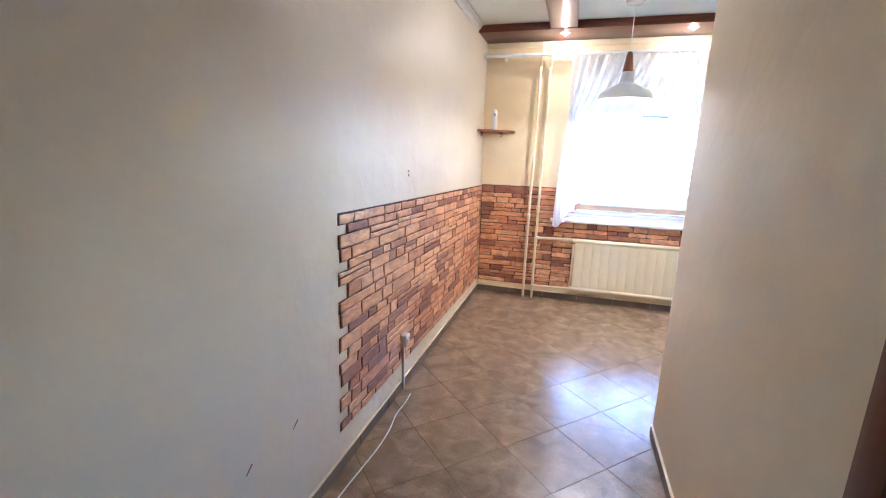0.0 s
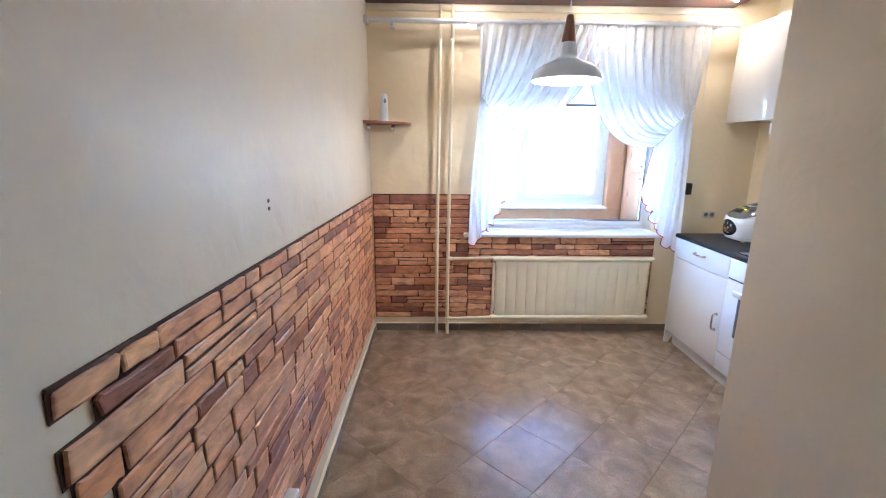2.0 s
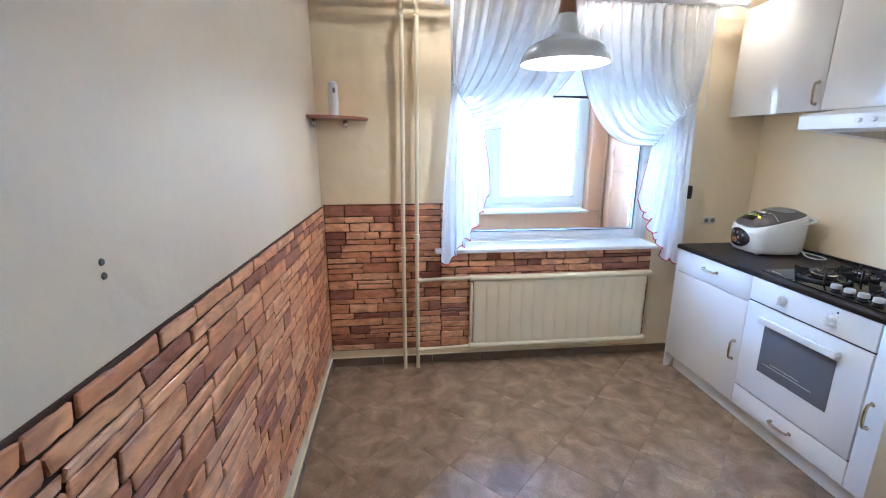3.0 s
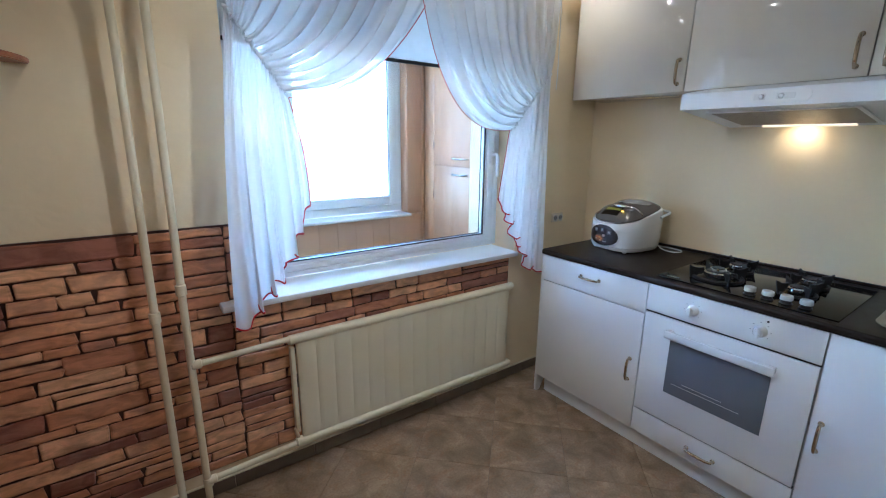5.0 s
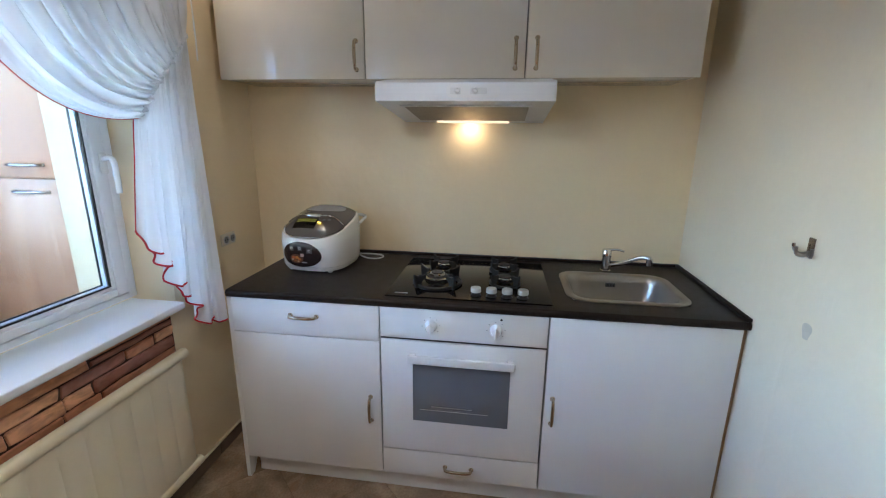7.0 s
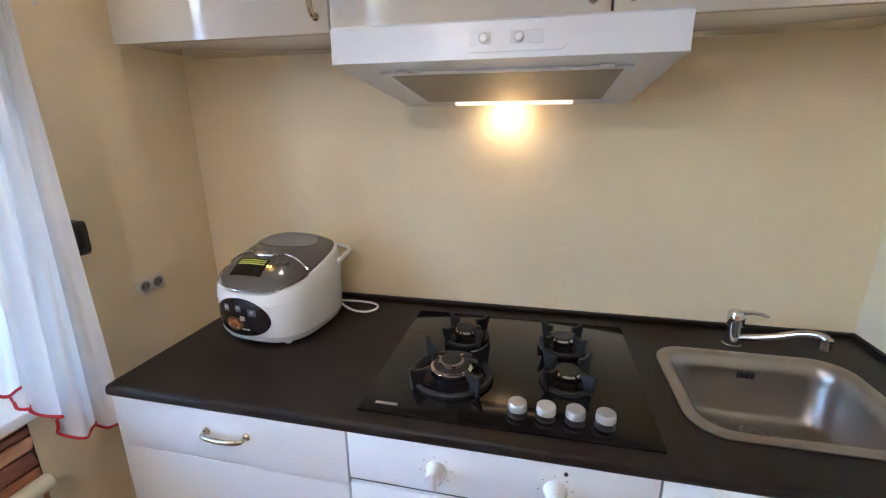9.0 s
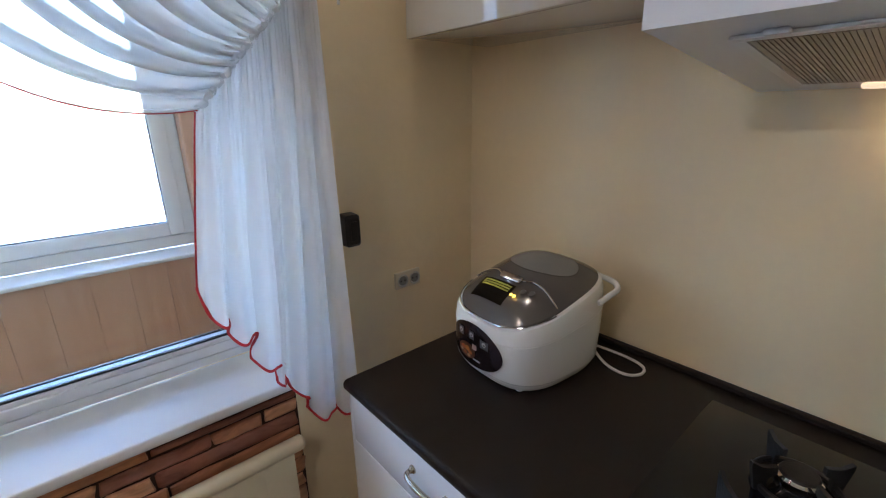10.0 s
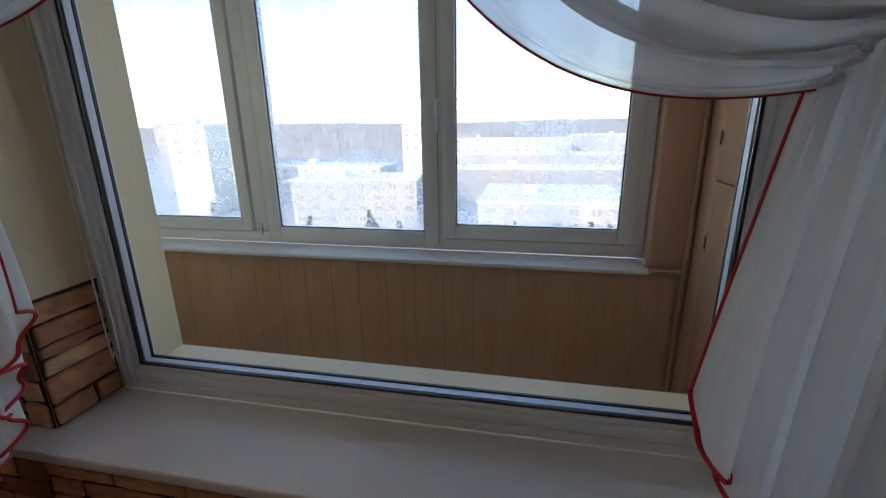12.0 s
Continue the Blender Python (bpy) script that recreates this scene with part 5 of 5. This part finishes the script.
solid("trim", bx(1.502, 1.638, BY - 0.03, BY - 0.003, 0.802, 0.814, 0.003), CLAD, "brown ledge strip at the balcony corner", "trim", kind="structure")

bw = thing("window_2", "white plastic balcony glazing with three panes and a handle", "window", 0, BY + 0.09, 0.826, kind="structure")
ZH = 2.218 - 0.826
part("window_frame", merge(bx(BX0 + 0.002, 1.508, 0.0, 0.07, 0.0, 0.056, 0.004), bx(BX0 + 0.002, 1.508, 0, 0.07, ZH - 0.05, ZH, 0.004), bx(1.455, 1.508, 0, 0.07, 0.056, ZH - 0.05, 0.004),
                           bx(0.585, 0.645, 0.0, 0.07, 0.056, ZH - 0.05, 0.004), bx(-0.365, -0.295, 0.0, 0.07, 0.056, ZH - 0.05, 0.004), bx(-1.25, -1.18, 0, 0.07, 0.056, ZH - 0.05, 0.004)), PVC, bw)


def sash(x0, x1, z0, bar):
    s = part("sash", merge(bx(x0, x0 + bar, -0.012, 0.05, z0, ZH - 0.05, 0.005), bx(x1 - bar, x1, -0.012, 0.05, z0, ZH - 0.05, 0.005), bx(x0 + bar, x1 - bar, -0.012, 0.05, z0, z0 + bar, 0.005), bx(x0 + bar, x1 - bar, -0.012, 0.05, ZH - 0.05 - bar, ZH - 0.05, 0.005)), PVC, bw)
    part("seal", merge(bx(x0 + bar, x1 - bar, -0.002, 0.004, z0 + bar, z0 + bar + 0.005), bx(x0 + bar, x0 + bar + 0.005, -0.002, 0.004, z0 + bar, ZH - 0.05 - bar), bx(x1 - bar - 0.005, x1 - bar, -0.002, 0.004, z0 + bar, ZH - 0.05 - bar)), DARK, s, smooth=None)
    p = part("pane", bx(x0 + bar - 0.004, x1 - bar + 0.004, 0.012, 0.016, z0 + bar - 0.004, ZH - 0.05 - bar + 0.004), GLASS_DUSTY, s, "pane with a dusty film", smooth=None)
    p.visible_shadow = False
    return s


sash(-1.19, -0.374, 0.060, 0.062)
s1 = sash(-0.287, 0.606, 0.016, 0.070)
sash(0.624, 1.461, 0.060, 0.062)
part("window_handle", merge(bx(0.600, 0.630, -0.022, -0.011, 0.60, 0.68, 0.004), tube(smooth_path([(0.615, -0.016, 0.66), (0.615, -0.05, 0.662), (0.615, -0.056, 0.63), (0.615, -0.054, 0.54)], 14), 0.0095, 10)), PVC, s1)
part("hinge", turned(lathe([(0, 0), (0.008, 0), (0.008, 0.06), (0, 0.06)], 12), pose(-0.33, -0.010, 0.04)), PVC, bw)

cb = thing("balcony_cupboard", "tall peach-brown laminate cupboard with two doors on the balcony", "cupboard", BX1, BY - 0.15, -0.04, -90)
part("carcass", bx(0.0, 0.610, 0.020, 0.54, 0.0, 2.42), PEACH, cb)
part("filler", bx(-0.133, -0.002, 0.004, 0.03, 0.0, 2.42, 0.002), PEACH, cb)
for z0, z1, hz in ((0.02, 1.233, 1.180), (1.239, 2.40, 1.292)):
    d = part("door", bx(0.002, 0.608, 0.0, 0.018, z0, z1, 0.002), PEACH, cb)
    part("handle", turned(handle(0.16, 0.005), pose(0.325, 0, hz)), STEEL, d, "steel bow handle")
    part("hinge", merge(*[bx(-0.004, 0.004, -0.006, -0.001, z, z + 0.05, 0.001) for z in (z0 + 0.12, z1 - 0.25)]), paint("dark_hinge", (0.08, 0.05, 0.03), 0.5), d)

# ---------------------------------------------------------------- the town below
GZ = -26.0
solid("ground", bx(-1500, 1500, 20, 2600, GZ - 1, GZ), paint("snowy_ground", (0.40, 0.42, 0.44), 0.9, vary=0.35, scale=0.05, grain=1.2, bump=0), "snow-covered ground with bare patches", "ground", kind="structure", smooth=None)
SNOW = paint("roof_snow", (0.80, 0.82, 0.85), 0.8, vary=0.08, scale=0.2, grain=3, bump=0)
# lifted grey: distance haze is put into the far panes' colour
PANE = paint("far_window_glass", (0.27, 0.28, 0.30), 0.15, vary=0.2, scale=0.3, bump=0)
FAC = [paint("facade_render", c, 0.9, vary=0.12, scale=0.15, grain=2, bump=0) for c in ((0.42, 0.40, 0.37), (0.40, 0.385, 0.35), (0.36, 0.33, 0.31), (0.55, 0.52, 0.47), (0.70, 0.66, 0.56))]


def block(x, y, w, d, top, fac, rz=0.0, floors=None, label="long apartment block with a snowy flat roof"):
    h = top - GZ
    t = thing("apartment_building", label, "building", x, y, GZ, rz, group="apartment blocks")
    part("wall", bx(-w / 2, w / 2, 0, d, 0, h), FAC[fac], t, smooth=None)
    part("roof", merge(bx(-w / 2 - 0.3, w / 2 + 0.3, -0.3, d + 0.3, h, h + 0.5), bx(-w / 2 + w * 0.3, -w / 2 + w * 0.3 + 3, d * 0.4, d * 0.4 + 3, h + 0.5, h + 2.2)), SNOW, t, smooth=None)
    nf = floors or max(1, int(h / 2.9))
    nw = max(2, int(w / 4.2))
    win_me = meshed("window", merge(bx(-0.85, 0.85, -0.06, 0.02, -0.75, 0.75)), PANE)
    fr_me = meshed("frame", merge(bx(-0.95, 0.95, -0.05, 0.0, -0.86, -0.76), bx(-0.95, 0.95, -0.05, 0.0, 0.76, 0.86), bx(-0.04, 0.04, -0.09, -0.06, -0.75, 0.75)), PVC)
    for f in range(min(nf, 4)):
        for k in range(min(nw, 14)):
            o = new("window", win_me)
            o.parent = t
            o.matrix_basis = pose(-w / 2 + (k + 0.5) * w / min(nw, 14), 0, h - 1.6 - f * 2.9)
            q = new("window_frame", fr_me)
            q.parent = o


block(5, 92, 30, 26, -14.5, 0, 0, 2, "low flat-roofed building under thick snow")
block(8, 150, 78, 14, -13.5, 2, 3)
block(20, 205, 110, 14, -12.5, 0, -2)
block(-46, 112, 34, 16, -13.0, 1, 8)
block(-74, 150, 46, 14, -13.0, 3, -6)
block(-104, 122, 12, 14, 1.5, 4, 12, 4, "tall pale tower block in the sun")
block(-56, 215, 14, 14, 0.5, 4, 0, 4, "tall pale tower block in the sun")
block(-150, 190, 50, 16, 3.0, 0, 20, 4, "grey slab block on the skyline")
block(86, 175, 50, 14, -11.0, 1, -12)
block(-20, 300, 90, 16, -9.0, 3, 4)
block(70, 330, 90, 16, -8.0, 0, -5)


def fir(seed):
    r = random.Random(seed)
    bm = bmesh.new()
    for k in range(420):
        z = r.random() ** 1.4 * 8.5
        rad = (1 - z / 9.2) * 2.6 * (0.35 + 0.65 * r.random())
        a = r.uniform(0, 6.283)
        c = Vector((rad * math.cos(a), rad * math.sin(a), z + 1.0))
        s = 0.28 + 0.25 * r.random()
        vs = [bm.verts.new(c + Vector((r.uniform(-s, s), r.uniform(-s, s), r.uniform(-s * 0.6, s * 0.6)))) for _ in range(4)]
        bm.faces.new(vs[:3])
        bm.faces.new((vs[1], vs[2], vs[3]))
    return bm


NEEDLE = paint("blue_fir_needles", (0.07, 0.10, 0.11), 0.9, vary=0.3, scale=1.0, grain=8, bump=0)
BARK = paint("grey_bark", (0.09, 0.07, 0.055), 0.9, vary=0.3)
f0 = thing("fir_tree", "blue-green fir standing between the blocks", "tree", -27, 78, GZ, group="fir trees")
part("trunk", lathe([(0.28, 0), (0.2, 3), (0.05, 9.5), (0, 9.6)], 8), BARK, f0)
part("crown", fir(3), NEEDLE, f0, smooth=None)
rt = random.Random(5)
for x, y in ((-24, 82), (-30, 84), (3, 84), (6, 86), (9, 83), (12, 86), (15, 84), (-2, 85), (-20, 96), (-34, 92), (-60, 90), (-66, 96), (24, 90), (-44, 84), (-12, 128), (-80, 100)):
    copy_thing(f0, pose(x, y, GZ, 0, 0, rt.uniform(0, 360)))


def far_woods():
    """Bare winter woods rising to the skyline: clumps with an uneven top."""
    r = random.Random(11)
    bm = bmesh.new()
    for row in range(8):
        y = 360 + row * 80
        for k in range(1300):
            x = -900 + k * 1.4 + r.uniform(-1, 1)
            top = GZ + 9 + row * 3.0 + 2.0 * math.sin(x * 0.011 + row) + r.uniform(0, 2.2)
            wdt = r.uniform(0.5, 1.7)
            bot = bm.verts.new((x - wdt, y, GZ)), bm.verts.new((x + wdt, y + r.uniform(-0.5, 0.5), GZ))
            mid = bm.verts.new((x + wdt * 1.2, y + r.uniform(-0.6, 0.6), top - r.uniform(1, 2))), bm.verts.new((x - wdt * 1.2, y + r.uniform(-0.6, 0.6), top - r.uniform(1, 2)))
            tip = bm.verts.new((x + r.uniform(-1, 1), y, top))
            bm.faces.new((bot[0], bot[1], mid[0], mid[1]))
            bm.faces.new((mid[1], mid[0], tip))
    return bm


# pale blue-grey base colour with the haze of distance painted into it
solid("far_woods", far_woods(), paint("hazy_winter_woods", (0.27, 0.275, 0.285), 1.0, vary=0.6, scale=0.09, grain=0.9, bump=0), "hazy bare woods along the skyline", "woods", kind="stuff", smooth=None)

# ---------------------------------------------------------------- stone panels
def stone_mesh(w, h, rnd):
    """One split stone, its face out along -y: rounded corners, wavy sides, a hollowed and tilted face."""
    j = lambda k: rnd.uniform(-k, k)
    a, b = w / 2, h / 2
    c = min(0.0042, h * 0.14)
    lo, hi = [j(0.0028) for _ in range(5)], [j(0.0028) for _ in range(5)]
    xs = [-a + c, -a / 2 + j(a * 0.2), j(a * 0.2), a / 2 + j(a * 0.2), a - c]
    sk = j(0.006)
    pts = [(x + sk * 0.4, -b + d) for x, d in zip(xs, lo)] + [(a + j(0.002), -b + c), (a + j(0.003) - sk, b - c)]
    pts += [(x - sk * 0.4, b + d) for x, d in zip(xs[::-1], hi)] + [(-a + j(0.002) - sk, b - c), (-a + j(0.003), -b + c)]
    dep = rnd.uniform(0.0045, 0.0075)
    tx, tz = j(0.010), j(0.03)
    rings = [[(x, -0.0015, z) for x, z in pts], [(x, -dep * 0.5, z) for x, z in pts],
             [(x * (1 - 0.005 / w), -dep * 0.9 - tx * x - tz * z * 0.5, z * (1 - 0.005 / h)) for x, z in pts],
             [(x * (1 - 0.013 / w), -dep - tx * x - tz * z * 0.6 + j(0.0006), z * (1 - 0.011 / h)) for x, z in pts]]
    bm = loft(rings, cap=False)
    n = len(pts)
    ff = bm.faces.new([v for v in bm.verts][3 * n:4 * n])
    bmesh.ops.recalc_face_normals(bm, faces=bm.faces[:])
    if ff.normal.y > 0:
        bmesh.ops.reverse_faces(bm, faces=bm.faces[:])
    return bm


def courses(length, height, rnd, ragged=0.0):
    """Stones of a panel as (u0, u1, v0, v1), laid in uneven courses; ragged: how far every other pair of courses starts back."""
    out, v, hs = [], 0.0, []
    while sum(hs) < height - 0.02:
        h = rnd.choice((0.034, 0.040, 0.046, 0.050, 0.056, 0.062, 0.066))
        hs.append(height - sum(hs) if height - sum(hs) - h < 0.03 else h)
    for i, h in enumerate(hs):
        u = ragged * (1.0, 0.0, 0.9, 0.0, 0.15)[(len(hs) - i) % 5] if ragged else 0.0
        while u < length - 1e-4:
            w = rnd.choice((0.09, 0.12, 0.15, 0.18, 0.22, 0.27, 0.33))
            if length - u - w < 0.06:
                w = length - u
            if h > 0.053 and w > 0.15 and rnd.random() < 0.30:
                k = rnd.uniform(0.4, 0.6)
                out += [(u, u + w, v, v + h * k), (u, u + w, v + h * k, v + h)]
            else:
                out.append((u, u + w, v, v + h))
            u += w
        v += h
    return out


def clad(name, label, m, length, height, seed, ragged=0.0, skip=None):
    rnd = random.Random(seed)
    st = courses(length, height, rnd, ragged)
    if skip:
        st = [s for s in st if not skip(*s)]
    back = merge(*[bx(u0 - 0.001, u1 + 0.001, -0.002, -0.0006, v0 - 0.001, v1 + 0.001) for u0, u1, v0, v1 in st])
    base = new(name, meshed(name, back, GROUT))
    base.matrix_world = m
    tagged(base, label, "stone panel", kind="structure")
    for u0, u1, v0, v1 in st:
        g = rnd.uniform(0.0032, 0.0060)
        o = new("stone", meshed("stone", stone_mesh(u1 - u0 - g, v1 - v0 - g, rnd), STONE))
        o.parent = base
        o.matrix_basis = Matrix.Translation(((u0 + u1) / 2, -0.002, (v0 + v1) / 2))
    edge = [s for s in st if abs(s[3] - height) < 0.002]
    part("edge_strip", bx(min(s[0] for s in edge), length, -0.006, -0.0006, height + 0.0005, height + 0.006), GROUT, base, "dark top edge", smooth=None)
    return base


LY = 1.488
clad("stone_panel", "brown stone-look wall panel with a stepped end", pose(XL, LY, 0.183, 0, 0, 90) @ pose(0, 0, 0, 0, 1.3, 0), YW - LY - 0.004, 0.938, 21, 0.075)
clad("stone_panel", "brown stone-look wall panel behind the heating risers", pose(XL + 0.012, YW, 0.113), RL - 0.06 - XL - 0.012, 0.957, 22)
clad("stone_panel", "brown stone-look wall panel between the sill and the radiator", pose(RL - 0.06, YW, 0.113), 1.415 - RL + 0.06, 0.645, 23)
clad("stone_panel", "brown stone-look wall panel beside the sill", pose(RL - 0.06, YW, 0.793), 0.06, 0.277, 24)
clad("stone_panel", "brown stone-look panel turned into the window recess", pose(RL, YW + 0.002, 0.793, 0, 0, 90), YF - YW - 0.003, 0.277, 25)

# ---------------------------------------------------------------- skirting tiles
SKIRT = paint("skirting_tile", (0.185, 0.137, 0.098), 0.35, vary=0.35, scale=9, bump=0.1)
sk_w = thing("baseboard", "dark tile skirting along the passage and kitchen wall", "skirting", XL, -1.29, 0, 90, kind="structure")
sk_n = thing("baseboard", "dark tile skirting under the radiator", "skirting", XL, YW, 0, 0, kind="structure")
sk_s = thing("baseboard", "dark tile skirting at the foot of the partition", "skirting", XB, YC, 0, -90, kind="structure")
sk_h = thing("baseboard", "dark tile skirting beside the base units", "skirting", XR, YH, 0, 180, kind="structure")
for base, u0, u1 in ((sk_w, 0.0, YW + 1.28), (sk_n, 0.012, XR - XL - 0.012), (sk_s, 0.0, YC - 0.812), (sk_h, 0.56, 0.76)):
    u = u0
    while u < u1 - 0.01:
        e = min(u + 0.327, u1)
        part("tile", bx(u + 0.001, e - 0.001, -0.009, -0.0004, 0.0, 0.058, 0.0015, 1), SKIRT, base)
        u = e
    part("joint_strip", bx(u0, u1, -0.011, -0.0004, 0.0585, 0.063), CREAM, base, "cream strip along the top", smooth=None)

# ---------------------------------------------------------------- floor tiles, laid on the diagonal
floor = bpy.data.objects["floor"]
TS = 0.327
d1, d2 = Vector((0.7071, 0.7071)), Vector((-0.7071, 0.7071))
org = Vector((0.397, 2.794))


def clip(poly, axis, val, keep_less):
    out = []
    for i, p in enumerate(poly):
        q = poly[(i + 1) % len(poly)]
        a, b = (p[axis] - val) * (1 if keep_less else -1), (q[axis] - val) * (1 if keep_less else -1)
        if a <= 0:
            out.append(p)
        if a * b < 0:
            t = a / (a - b)
            out.append(p + (q - p) * t)
    return out


def area(p):
    return 0.5 * abs(sum(p[i].x * p[(i + 1) % len(p)].y - p[(i + 1) % len(p)].x * p[i].y for i in range(len(p))))


def tile_object(poly):
    c = sum(poly, Vector((0, 0))) / len(poly)
    k = max(0.5, 1 - 0.0010 / max(0.01, math.sqrt(area(poly))))
    me = meshed("tile", loft([[(*((p - c)), -0.006) for p in poly], [(*((p - c)), -0.0008) for p in poly], [(*((p - c) * k), 0.0) for p in poly]]), TILE)
    o = new("tile", me)
    o.parent = floor
    o.matrix_basis = Matrix.Translation((c.x, c.y, 0))


for i in range(-18, 19):
    for j in range(-18, 19):
        a = org + d1 * TS * i + d2 * TS * j
        g = 0.0007
        quad = [a + d1 * g + d2 * g, a + d1 * (TS - g) + d2 * g, a + d1 * (TS - g) + d2 * (TS - g), a + d1 * g + d2 * (TS - g)]
        for x0, x1, y0, y1 in ((XL, XR, YC - 0.01, YW), (XL, XB, -1.3, YC - 0.01)):
            p = quad
            for ax, val, less in ((0, x1, True), (0, x0, False), (1, y1, True), (1, y0, False)):
                p = clip(p, ax, val, less) if p else p
            if len(p) > 2 and area(p) > 0.0005:
                tile_object(p)
